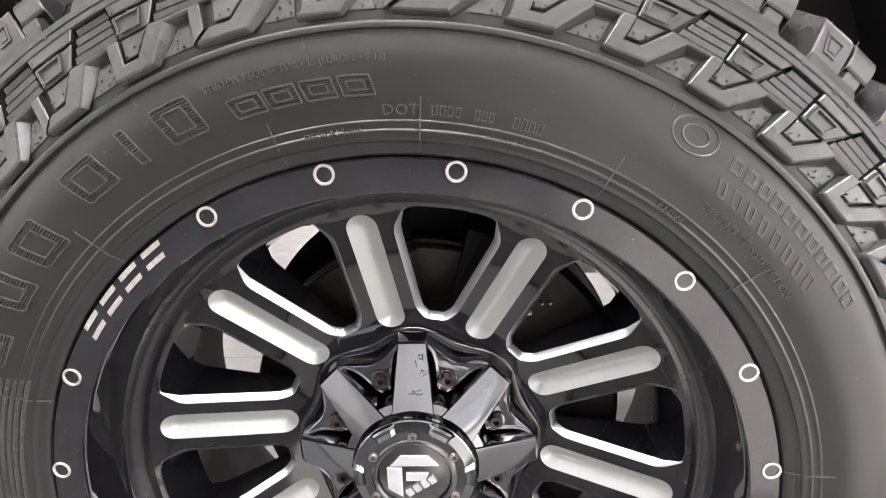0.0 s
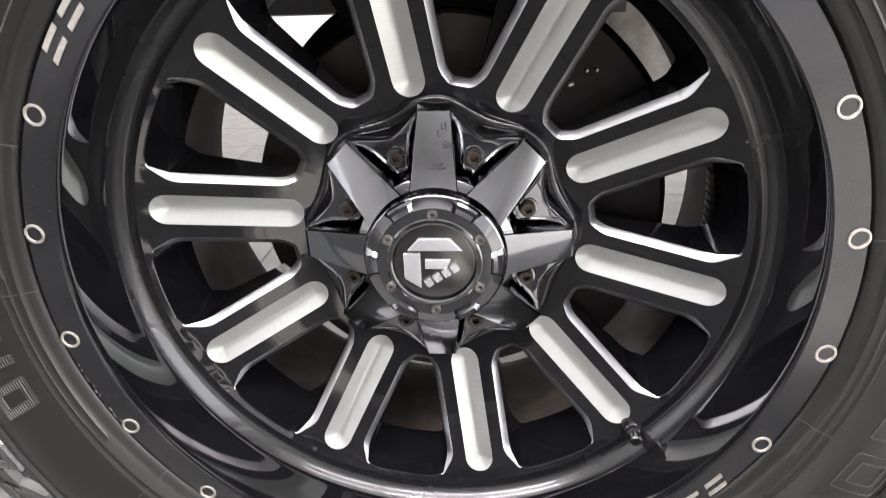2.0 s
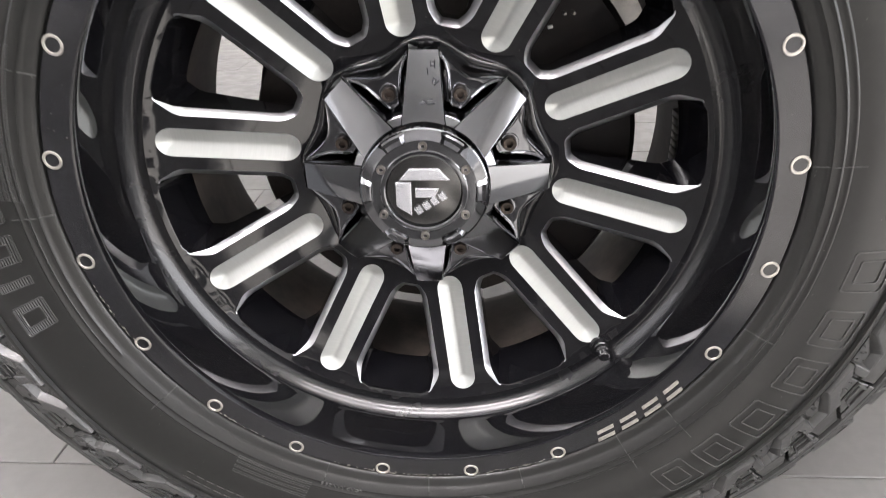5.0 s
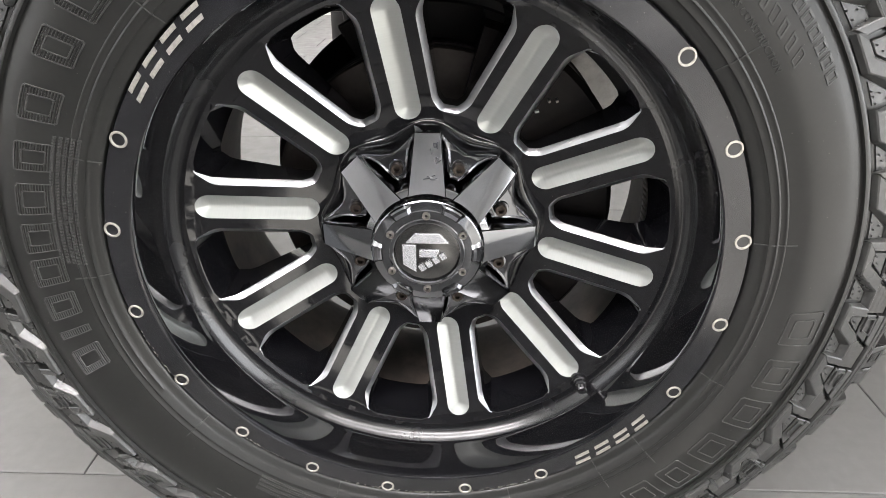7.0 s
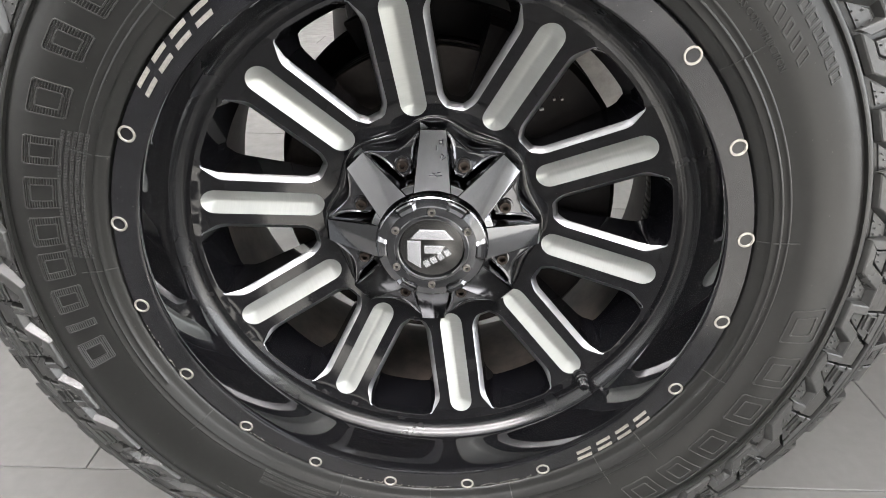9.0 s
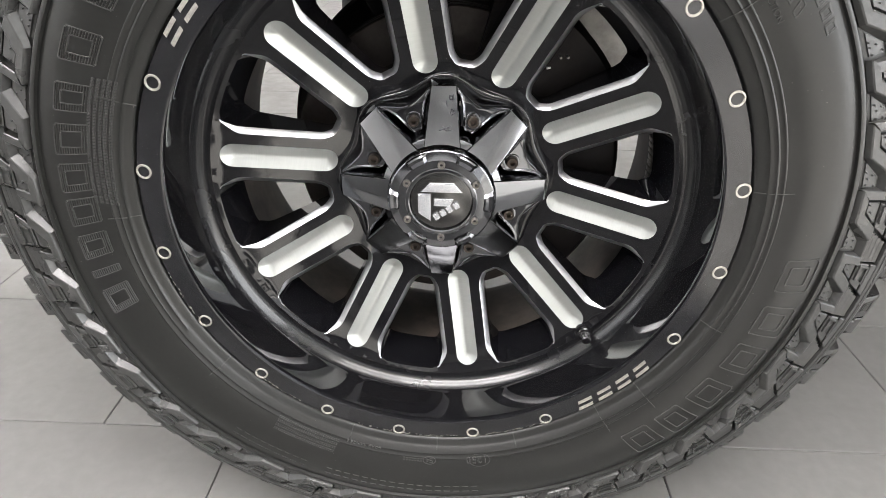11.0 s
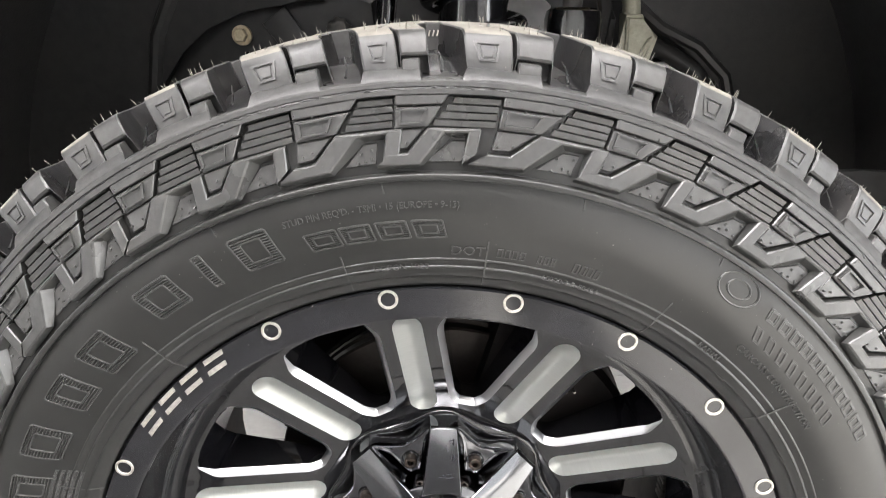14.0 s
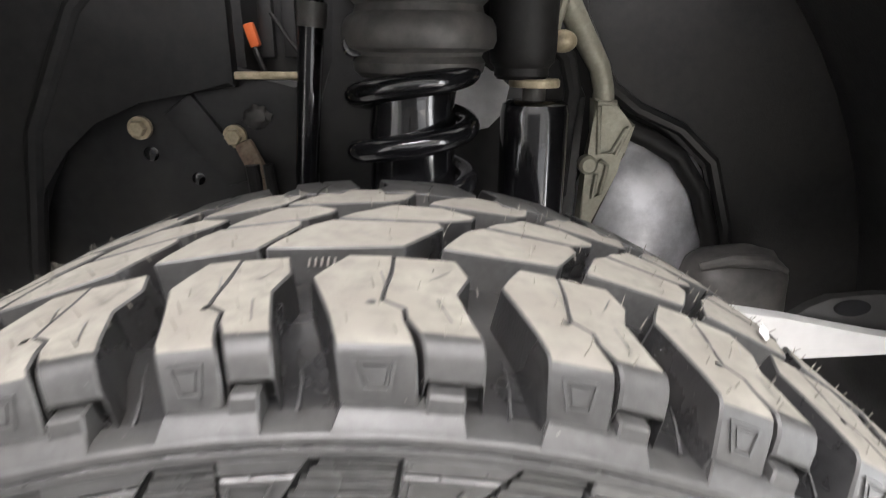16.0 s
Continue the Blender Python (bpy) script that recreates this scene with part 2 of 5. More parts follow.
def lathe(bm, profile, steps=144, start=0.0, end=360.0, mat=0):
    """A profile of (r, y) turned about the axle."""
    whole = abs(end - start - 360) < 1e-6
    rings = []
    for i in range(steps if whole else steps + 1):
        a = start + (end - start) * i / steps
        rings.append([bm.verts.new(polar(r, a, y)) for r, y in profile])
    for i in range(steps):
        p, q = rings[i], rings[(i + 1) % len(rings)]
        for j in range(len(profile) - 1):
            f = bm.faces.new((p[j], p[j + 1], q[j + 1], q[j]))
            f.material_index = mat
    return rings


def box(bm, centre, size, turn=None, bevel=0.0):
    made = bmesh.ops.create_cube(bm, size=1.0)["verts"]
    m = Matrix.Translation(centre) @ (turn or Matrix.Identity(4)) @ Matrix.Diagonal((*size, 1))
    bmesh.ops.transform(bm, matrix=m, verts=made)
    if bevel:
        edges = list({e for v in made for e in v.link_edges})
        bmesh.ops.bevel(bm, geom=edges, offset=bevel, segments=2, affect="EDGES", profile=0.6)
    return made


def tube(bm, points, radius, sides=12, caps=True):
    """A round bar along a line of points; radius may be a list."""
    pts = [Vector(p) for p in points]
    rad = radius if isinstance(radius, (list, tuple)) else [radius] * len(pts)
    rings, side = [], None
    for i, p in enumerate(pts):
        d = (pts[min(i + 1, len(pts) - 1)] - pts[max(i - 1, 0)]).normalized()
        side = (side - d * side.dot(d)).normalized() if side else d.orthogonal().normalized()
        up = d.cross(side)
        rings.append([bm.verts.new(p + rad[i] * (math.cos(2 * math.pi * k / sides) * side + math.sin(2 * math.pi * k / sides) * up)) for k in range(sides)])
    for a, b in zip(rings, rings[1:]):
        for k in range(sides):
            bm.faces.new((a[k], a[(k + 1) % sides], b[(k + 1) % sides], b[k]))
    if caps:
        bm.faces.new(rings[0][::-1])
        bm.faces.new(rings[-1])
    return rings


def prism(bm, outline, depth, m=None, bevel=0.0):
    """An outline in x, z pushed from y = 0 to y = depth."""
    front = [bm.verts.new((x, 0, z)) for x, z in outline]
    back = [bm.verts.new((x, depth, z)) for x, z in outline]
    faces = [bm.faces.new(front), bm.faces.new(back[::-1])]
    for i in range(len(front)):
        j = (i + 1) % len(front)
        faces.append(bm.faces.new((front[i], back[i], back[j], front[j])))
    if bevel:
        edges = [e for e in {e for f in faces for e in f.edges} if e.verts[0].co.y < 1e-6 and e.verts[1].co.y < 1e-6]
        r = bmesh.ops.bevel(bm, geom=edges, offset=bevel, segments=2, affect="EDGES", profile=0.6)
        verts = {v for f in r["faces"] for v in f.verts} | {v for v in front + back if v.is_valid}
    else:
        verts = set(front + back)
    if m is not None:
        bmesh.ops.transform(bm, matrix=m, verts=list(verts))


def empty(name, m, **tags):
    return tagged(new(name), **tags) if m is None else tagged(placed(new(name), m), **tags)


def placed(ob, m):
    ob.matrix_basis = m
    return ob


AXLE = Matrix.Translation((0, 0, HUB))

# ---- room ----
bm = bmesh.new()
box(bm, (0, 0, -0.056), (12, 12, 0.1))
floor = tagged(part("floor", bm, M_GROUT), label="grey stone-look floor tiles with thin brown joints", kind="structure")
# openings in the side and south walls are unseen, added to admit light
for name, boxes, paint in (("wall_north", [((0, 5.1, 1.6), (12, 0.2, 3.4))], M_WALL),
                           ("wall_south", [((-1.35, -3.9, 1.6), (4.5, 0.2, 3.4)), ((3.35, -3.9, 1.6), (0.5, 0.2, 3.4)), ((2.0, -3.9, 2.9), (2.2, 0.2, 0.8))], M_WALL_GREY),
                           ("wall_east", [((3.5, 2.24, 1.6), (0.2, 5.52, 3.4)), ((3.5, -3.4, 1.6), (0.2, 0.8, 3.4)), ((3.5, -1.76, 2.195), (0.2, 2.48, 0.05)), ((3.5, -1.76, 2.8925), (0.2, 2.48, 0.815)), ((3.5, -1.76, 0.05), (0.2, 2.48, 0.1))], M_WALL),
                           ("wall_west", [((-3.5, 2.15, 1.6), (0.2, 5.7, 3.4)), ((-3.5, -3.05, 1.6), (0.2, 1.5, 3.4)), ((-3.5, -1.5, 2.7), (0.2, 1.6, 1.2)), ((-3.5, -1.5, 0.3), (0.2, 1.6, 0.6))], M_WALL)):
    bm = bmesh.new()
    for c, d in boxes:
        box(bm, c, d)
    tagged(part(name, bm, paint), label="plain painted workshop wall", kind="structure")
# unseen dark panel, added so the wheel reflects something dark
bm = bmesh.new()
box(bm, (-0.75, -3.785, 0.75), (3.3, 0.03, 1.5))
tagged(part("wall_panel", bm, M_DARK_PANEL), label="unseen dark lower wall panel added to darken reflections", kind="structure")
# unseen shutter, added to limit the low light beneath it
shutter = tagged(placed(new("roller_shutter"), pose(2.0, -3.9, 0.0)), label="unseen half-raised ribbed grey shutter added over the low south light", category="shutter")
for k in range(17):
    bm = bmesh.new()
    box(bm, (0, 0, 0.90 + 0.098 * k), (2.2, 0.03, 0.094), bevel=0.012)
    part("slat", bm, M_WALL_GREY, shutter)
for (x, y, z, w, h, watts), side in ((EAST_FILL, 1), (WEST_FILL, -1), (SOUTH_FILL, 0)):
    daylight = bpy.data.lights.new("daylight", "AREA")
    daylight.shape, daylight.size, daylight.size_y, daylight.energy = "RECTANGLE", w, h, watts
    daylight.color = (0.95, 0.975, 1.0)
    placed(new("daylight", daylight), pose(x, y, z, 90, 0, 90 * side))
bm = bmesh.new()
box(bm, (0, 0.6, 3.4), (7.2, 9.2, 0.2))
tagged(part("ceiling", bm, M_CEIL), label="plain white painted ceiling", kind="structure")

# unseen dark sheets for a person's shadow before the truck, a strip of tile between
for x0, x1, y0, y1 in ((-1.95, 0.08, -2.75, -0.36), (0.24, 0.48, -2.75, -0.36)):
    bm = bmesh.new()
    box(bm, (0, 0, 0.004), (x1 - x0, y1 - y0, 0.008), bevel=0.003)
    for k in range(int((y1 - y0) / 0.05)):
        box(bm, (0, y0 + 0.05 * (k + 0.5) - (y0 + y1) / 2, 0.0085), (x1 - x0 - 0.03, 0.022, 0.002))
    tagged(placed(part("rubber_mat", bm, M_SHADE_SHEET), pose((x0 + x1) / 2, (y0 + y1) / 2, 0.0)), label="unseen dark ribbed sheet in place of a person's shadow on the tiles", category="mat", group="floor mats")

first = None
for x, y, z, w, d, watts in FIXTURES:
    if first is None:
        first = empty("ceiling_light", pose(x, y, 3.045), label="white strip light hung on thin rods under the ceiling",
                      category="light", group="ceiling lights")
        bm = bmesh.new()
        for sx, sy, cx, cy in ((w + 0.04, 0.02, 0, d / 2 + 0.01), (w + 0.04, 0.02, 0, -d / 2 - 0.01),
                               (0.02, d, w / 2 + 0.01, 0), (0.02, d, -w / 2 - 0.01, 0)):
            box(bm, (cx, cy, -0.02), (sx, sy, 0.05))
        part("frame", bm, M_LAMPFRAME, first)
        bm = bmesh.new()
        box(bm, (0, 0, -0.01), (w, d, 0.02))
        part("diffuser", bm, M_LAMP, first)
        for cx in (-0.5, 0.5):
            bm = bmesh.new()
            tube(bm, [(cx, 0, 0.0), (cx, 0, 0.255)], 0.004, 8)
            part("rod", bm, M_LAMPFRAME, first)
    else:
        copy_thing(first, pose(x, y, 3.045))
    lamp = bpy.data.lights.new("ceiling_lamp", "AREA")
    lamp.shape, lamp.size, lamp.size_y, lamp.energy = "RECTANGLE", w, d, watts
    lamp.color = (1.0, 0.965, 0.98)
    placed(new("ceiling_lamp", lamp), pose(x, y, 3.00))
    # extra lamp facing up, added only to brighten the ceiling
    upward = bpy.data.lights.new("ceiling_lamp", "AREA")
    upward.shape, upward.size, upward.size_y, upward.energy = "RECTANGLE", w, d, watts * UPWARD
    upward.color = (1.0, 0.965, 0.98)
    placed(new("ceiling_lamp", upward), pose(x, y, 3.06, 180))

# ---- wheel: rim ----
PHASE = 8.6          # turn of the wheel about its axle, in degrees
wheel = empty("wheel", AXLE, label="black alloy wheel with bare aluminium grooves and off-road tyre", category="wheel")

RIM = [(0.2685, 0.010), (0.2690, 0.0015), (0.2678, 0.0), (0.2480, 0.0), (0.2466, 0.0008), (0.2458, 0.0035), (0.2456, 0.0060), (0.2448, 0.020),
       (0.2439, 0.036), (0.2436, 0.0425), (0.2432, 0.0458), (0.2426, 0.0481), (0.2415, 0.0505), (0.2403, 0.0526), (0.2390, 0.0545), (0.2376, 0.0562), (0.2361, 0.0577), (0.2348, 0.0587), (0.2334, 0.0593), (0.2300, 0.0593), (0.2270, 0.0592)]
bm = bmesh.new()
lathe(bm, RIM[4:12], 192)
rim = part("rim", bm, M_BLACK, wheel, "gloss black deep-dish rim lip", sharp=50)
bm = bmesh.new()
lathe(bm, RIM[11:], 192)
part("ledge", bm, M_LEDGE, rim, "rounded gloss black ledge between dish and spokes", sharp=50)
bm = bmesh.new()
lathe(bm, RIM[:5], 192)
ring = part("trim_ring", bm, M_RING, wheel, "satin black scuffed outer ring", sharp=20)
bm = bmesh.new()
lathe(bm, [(0.2270, 0.0592), (0.2280, 0.070), (0.2274, 0.090), (0.2262, 0.105), (0.2258, 0.120), (0.2270, 0.190), (0.2300, 0.225), (0.2360, 0.240),
           (0.2400, 0.250), (0.2440, 0.256), (0.2520, 0.258), (0.2600, 0.262), (0.2640, 0.268)], 144)
part("barrel", bm, M_BARREL, wheel, "dusty dark inner barrel")

# rivets: small pale rings round a dark hole, two gaps of the circle hold lettering
bm = bmesh.new()
N = 20
loops = []
for r, y in ((0.0069, 0.0), (0.0066, -0.0009), (0.0053, -0.0009), (0.0050, -0.0002), (0.0049, 0.0)):
    loops.append([bm.verts.new((r * math.cos(2 * math.pi * k / N), y, r * math.sin(2 * math.pi * k / N))) for k in range(N)])
for a, b in zip(loops, loops[1:]):
    for k in range(N):
        bm.faces.new((a[k], a[(k + 1) % N], b[(k + 1) % N], b[k]))
rivet = None
for k in range(20):
    if k in (7, 17):
        continue
    m = Matrix.Translation(polar(0.2624, PHASE + 18 * k, -0.0002))
    if rivet is None:
        rivet = placed(part("rivet", bm, M_RIVET, ring, "pale metal rivet ring"), m)
    else:
        again(rivet, m, ring)

# brand lettering on the ring as plain strokes
for k in (7, 17):
    bm = bmesh.new()
    mid = PHASE + 18 * k
    # four slanted plain shapes of thin bars
    for g in range(4):
        c = mid - (g - 1.5) * 5.1
        bars = ((-1.85, 0.0022, 1.75, 0.0056), (-1.75, -0.0056, 1.85, -0.0022))
        for a0, lo, a1, hi in bars:
            vs = [bm.verts.new(polar(0.2622 + r, c + a - 75 * r, -0.0008)) for r, a in ((lo, a0), (lo, (a0 + a1) / 2), (lo, a1), (hi, a1), (hi, (a0 + a1) / 2), (hi, a0))]
            f = bm.faces.new(vs)
            e = bmesh.ops.extrude_face_region(bm, geom=[f])
            bmesh.ops.translate(bm, vec=(0, 0.0007, 0), verts=[v for v in e["geom"] if isinstance(v, bmesh.types.BMVert)])
    part("lettering", bm, M_RIVET, ring, "pale painted lettering bars", smooth=False)


# ---- spokes ----
def face_depth(r):
    """Depth of the spoke's face behind the ring, over the radius."""
    if r > 0.2262:
        return 0.0592
    if r > 0.2228:
        return 0.0592 + (0.2262 - r) / 0.0034 * 0.0028
    return 0.0620 + (0.2228 - r) * 0.33


HALF, PILL_IN, PILL_OUT, PILL_W = 18.0, 0.1105, 0.2195, 0.0120


def from_window(u, v):
    """A point of the window, in the spoke's own axes: a along the spoke, b across."""
    c, s = math.cos(radians(HALF)), math.sin(radians(HALF))
    return (u * c + v * s, u * s - v * c)


def rounded(points, radii, steps=5):
    """A polyline with rounded inner corners."""
    out = [Vector(points[0])]
    for p0, p1, p2, r in zip(points, points[1:], points[2:], radii):
        p0, p1, p2 = Vector(p0), Vector(p1), Vector(p2)
        a, b = p1 + (p0 - p1).normalized() * r, p1 + (p2 - p1).normalized() * r
        for i in range(steps + 1):
            t = i / steps
            out.append((1 - t) ** 2 * a + 2 * t * (1 - t) * p1 + t * t * b)
    out.append(Vector(points[-1]))
    return out


# half of the window's edge, from its middle near the hub to its middle at the outside
half_window = rounded([from_window(u, v) for u, v in ((0.1180, 0.0), (0.1180, 0.0085), (0.1270, 0.0172), (0.2010, 0.0415), (0.2195, 0.0350), (0.2225, 0.0))],
                      (0.004, 0.005, 0.006, 0.003))
half_window = half_window[:-1]
tip = half_window[-1]
a_tip = math.degrees(math.atan2(tip.y, tip.x))
for i in range(1, 7):
    a = a_tip + (HALF - a_tip) * i / 6
    half_window.append(Vector((0.2238 * math.cos(radians(a)), 0.2238 * math.sin(radians(a)))))


def pill_outline(grow=0.0, n=12):
    w, a0, a1 = PILL_W + grow, PILL_IN + PILL_W, PILL_OUT - PILL_W
    pts = [(a1 + w * math.cos(t), w * math.sin(t)) for t in np.linspace(-math.pi / 2, math.pi / 2, n)]
    pts += [(a0 - w * math.cos(t), w * math.sin(t)) for t in np.linspace(math.pi / 2, -math.pi / 2, n)]
    return pts


from mathutils import geometry

upper = [Vector((0.062 * math.cos(radians(HALF)), 0.062 * math.sin(radians(HALF))))] + half_window
upper += [Vector((0.2272 * math.cos(radians(a)), 0.2272 * math.sin(radians(a)))) for a in np.linspace(HALF, 0, 7)]
outline = upper + [Vector((p.x, -p.y)) for p in reversed(upper[:-1])]
hole = [Vector(p) for p in pill_outline()]


def inside(p, poly):
    c = False
    for i in range(len(poly)):
        a, b = poly[i], poly[i - 1]
        if (a[1] > p[1]) != (b[1] > p[1]) and p[0] < (b[0] - a[0]) * (p[1] - a[1]) / (b[1] - a[1]) + a[0]:
            c = not c
    return c


verts = list(outline) + list(hole)
n0, n1 = len(outline), len(hole)
edges = [(i, (i + 1) % n0) for i in range(n0)] + [(n0 + i, n0 + (i + 1) % n1) for i in range(n1)]
grown = pill_outline(0.0022)
for a in np.arange(0.066, 0.228, 0.0055):
    for b in np.arange(-0.07, 0.0701, 0.0055):
        near = min((Vector((a, b)) - p).length for p in outline)
        if near > 0.003 and inside((a, b), outline) and not inside((a, b), grown):
            verts.append(Vector((a, b)))
cv, ce, cf, *_ = geometry.delaunay_2d_cdt(verts, edges, [], 0, 1e-6)
bm = bmesh.new()
vs = [bm.verts.new((p.x, face_depth(p.length), p.y)) for p in cv]
for f in cf:
    c = sum((cv[i] for i in f), Vector((0, 0))) / len(f)
    if inside(c, outline) and not inside(c, hole):
        bm.faces.new([vs[i] for i in f])
bmesh.ops.delete(bm, geom=[v for v in bm.verts if not v.link_faces], context="VERTS")


def rounded_back(q):
    """Draws a point of the window's far edge in to its smaller, round-cornered opening."""
    c, s = math.cos(radians(HALF)), math.sin(radians(HALF))
    sign = 1 if q.y > 0 else -1
    x, y = q.x, abs(q.y)
    p = Vector((x * c + y * s, x * s - y * c))
    if p.x < 0.17:
        return q
    reach, round_, out = 0.2165, 0.013, Vector((0.312, -0.950))
    centre = Vector((reach - round_, 0.0))
    for _ in range(60):
        centre = centre - out * (((centre.x - 0.127) * out.x + (centre.y - 0.0172) * out.y - 0.0062) - round_)
        centre = centre.normalized() * (reach - round_)
    if p.length > reach:
        p = p * (reach / p.length)
    if (p - centre).length > round_ and p.y > 0.0 and math.atan2(p.y, p.x) > math.atan2(centre.y, centre.x) and (p - centre).dot(centre) > 0:
        p = centre + (p - centre).normalized() * round_
    return Vector((p.x * c + p.y * s, sign * (p.x * s - p.y * c)))


def edge_strip(bm, path, rows):
    """Strips along the window's edge, narrowing to its corner; rows of (offset into the window, depth behind the face)."""
    lines = []
    for i, p in enumerate(path):
        d = (path[min(i + 1, len(path) - 1)] - path[max(i - 1, 0)]).normalized()
        nrm = Vector((-d.y, d.x))
        w = float(np.interp(p.length, (0.2052, 0.2215), (1.0, 0.14)))
        back = float(np.interp(p.length, (0.2052, 0.2215), (0.122, 0.112)))
        lines.append([(rounded_back(p + nrm * o) if dep == BACK else p + nrm * o * w, back if dep == BACK else face_depth(p.length) + dep * w) for o, dep in rows])
    grid = [[bm.verts.new((q.x, dep, q.y)) for q, dep in line] for line in lines]
    for a, b in zip(grid, grid[1:]):
        for j in range(len(rows) - 1):
            bm.faces.new((a[j], a[j + 1], b[j + 1], b[j]))


BACK = 1.0      # the walls' far edge
for flip in (1, -1):
    path = [Vector((p.x, p.y * flip)) for p in half_window]
    edge_strip(bm, path, [(0.0055 * flip, 0.0050), (0.0062 * flip, BACK)])
    path = [Vector((p.x, p.y * flip)) for p in half_window[-8:]]
    edge_strip(bm, path, [(0.0, 0.0), (0.0055 * flip, 0.0050)])
spoke = part("spoke", bm, M_SPOKE, wheel, "black painted flat spoke", sharp=40)
bm = bmesh.new()
for flip in (1, -1):
    path = [Vector((p.x, p.y * flip)) for p in half_window[:-7]]
    edge_strip(bm, path, [(0.0, -0.0001), (0.0006 * flip, 0.0002), (0.0050 * flip, 0.0044), (0.0056 * flip, 0.0052)])
machined = part("machined_edge", bm, M_EDGE, spoke, "bright machined window edge", sharp=30)
# milled groove
bm = bmesh.new()
rows = []
for k in range(13):
    w = PILL_W * (1 - k / 12)
    deep = 0.48 * ((PILL_W ** 2 + 0.0026 ** 2) ** 0.5 - (w ** 2 + 0.0026 ** 2) ** 0.5)
    a0, a1 = PILL_IN + PILL_W, PILL_OUT - PILL_W
    line = [(a1 + w * math.cos(t), w * math.sin(t)) for t in np.linspace(-math.pi / 2, math.pi / 2, 12)]
    line += [(a0 - w * math.cos(t), w * math.sin(t)) for t in np.linspace(math.pi / 2, -math.pi / 2, 12)]
    rows.append([bm.verts.new((a, face_depth(math.hypot(a, b)) + deep, b)) for a, b in line])
for p, q in zip(rows, rows[1:]):
    for j in range(len(p)):
        bm.faces.new((p[j], p[(j + 1) % len(p)], q[(j + 1) % len(p)], q[j]))
bmesh.ops.remove_doubles(bm, verts=bm.verts, dist=1e-5)
groove = part("milled_groove", bm, M_ALU, spoke, "brushed bare aluminium milled groove", sharp=60)
for k in range(10):
    turn = spin(PHASE + 18 + 36 * k)
    if k == 0:
        spoke.matrix_basis = turn
    else:
        s = again(spoke, turn, wheel)
        again(machined, Matrix.Identity(4), s)
        again(groove, Matrix.Identity(4), s)

# stick-on balance weights inside the barrel
bm = bmesh.new()
box(bm, (0.2228, 0.137, 0), (0.005, 0.016, 0.0056), bevel=0.0012)
weight = None
for k in range(8):
    if weight is None:
        weight = placed(part("balance_weight", bm, M_CAPBOLT, wheel, "small grey stick-on balance weight"), spin(9.5 - 1.75 * k))
    else:
        again(weight, spin(9.5 - 1.75 * k), wheel)
# chipped paint along the ring's outer edge
bm = bmesh.new()
rng = random.Random(8)
for _ in range(120):
    a = rng.choice((-103, -97, -92, -88, -75, -70, 200, -130)) + rng.gauss(0, 3.0)
    r, w, h = 0.2676 - abs(rng.gauss(0, 0.0010)), rng.uniform(0.0004, 0.0020), rng.uniform(0.0002, 0.0007)
    pts = [polar(r + h * q + rng.uniform(-0.0002, 0.0002), a + math.degrees(w * p / r), -0.0002) for p, q in ((-1, -0.6), (-0.3, -1), (1, -0.4), (0.7, 0.7), (-0.5, 1))]
    bm.faces.new([bm.verts.new(p) for p in pts])
tagged(part("paint_chips", bm, M_RIVET, ring, "bright chips in the ring's paint", smooth=False), kind="stuff")

# valve stem in the rim's dish
bm = bmesh.new()
lathe(bm, [(0.0, -0.0125), (0.0036, -0.0125), (0.0044, -0.0115), (0.0044, -0.006), (0.0056, -0.005), (0.0056, -0.002), (0.0066, -0.001), (0.0082, -0.0012), (0.0092, 0.001), (0.0094, 0.006), (0.0, 0.006)], 20)
valve = placed(part("valve_stem", bm, M_SPRING, wheel, "black valve stem with screw cap"), Matrix.Translation(polar(0.2285, -45.5, 0.060)) @ Matrix.Scale(1.15, 4))

# wavy glossy ridge round the hub's recess
bm = bmesh.new()
grid = []
for k in range(192):
    a = 360 * k / 192
    w = math.cos(radians(8 * a))
    grid.append([bm.verts.new(polar(r + w * d, a, y)) for r, d, y in ((0.084, 0.0, 0.1140), (0.0920, 0.0040, 0.1060), (0.0970, 0.0050, 0.0995), (0.1000, 0.0052, 0.0970), (0.1030, 0.0050, 0.0962),
                                                                     (0.1055, 0.0046, 0.0975), (0.1078, 0.0040, 0.1020))])
for p, q in zip(grid, grid[1:] + grid[:1]):
    for j in range(6):
        bm.faces.new((p[j], p[j + 1], q[j + 1], q[j]))
part("hub_recess", bm, M_BLACK, wheel, "wavy gloss black ridge round the hub", sharp=80)

# ---- hub cover: eight-armed star ----
def ab(a, b, y):
    """A point of the arm along the first axis: a outwards, b across."""
    return polar(math.hypot(a, b), math.degrees(math.atan2(b, a)), y)


bm = bmesh.new()
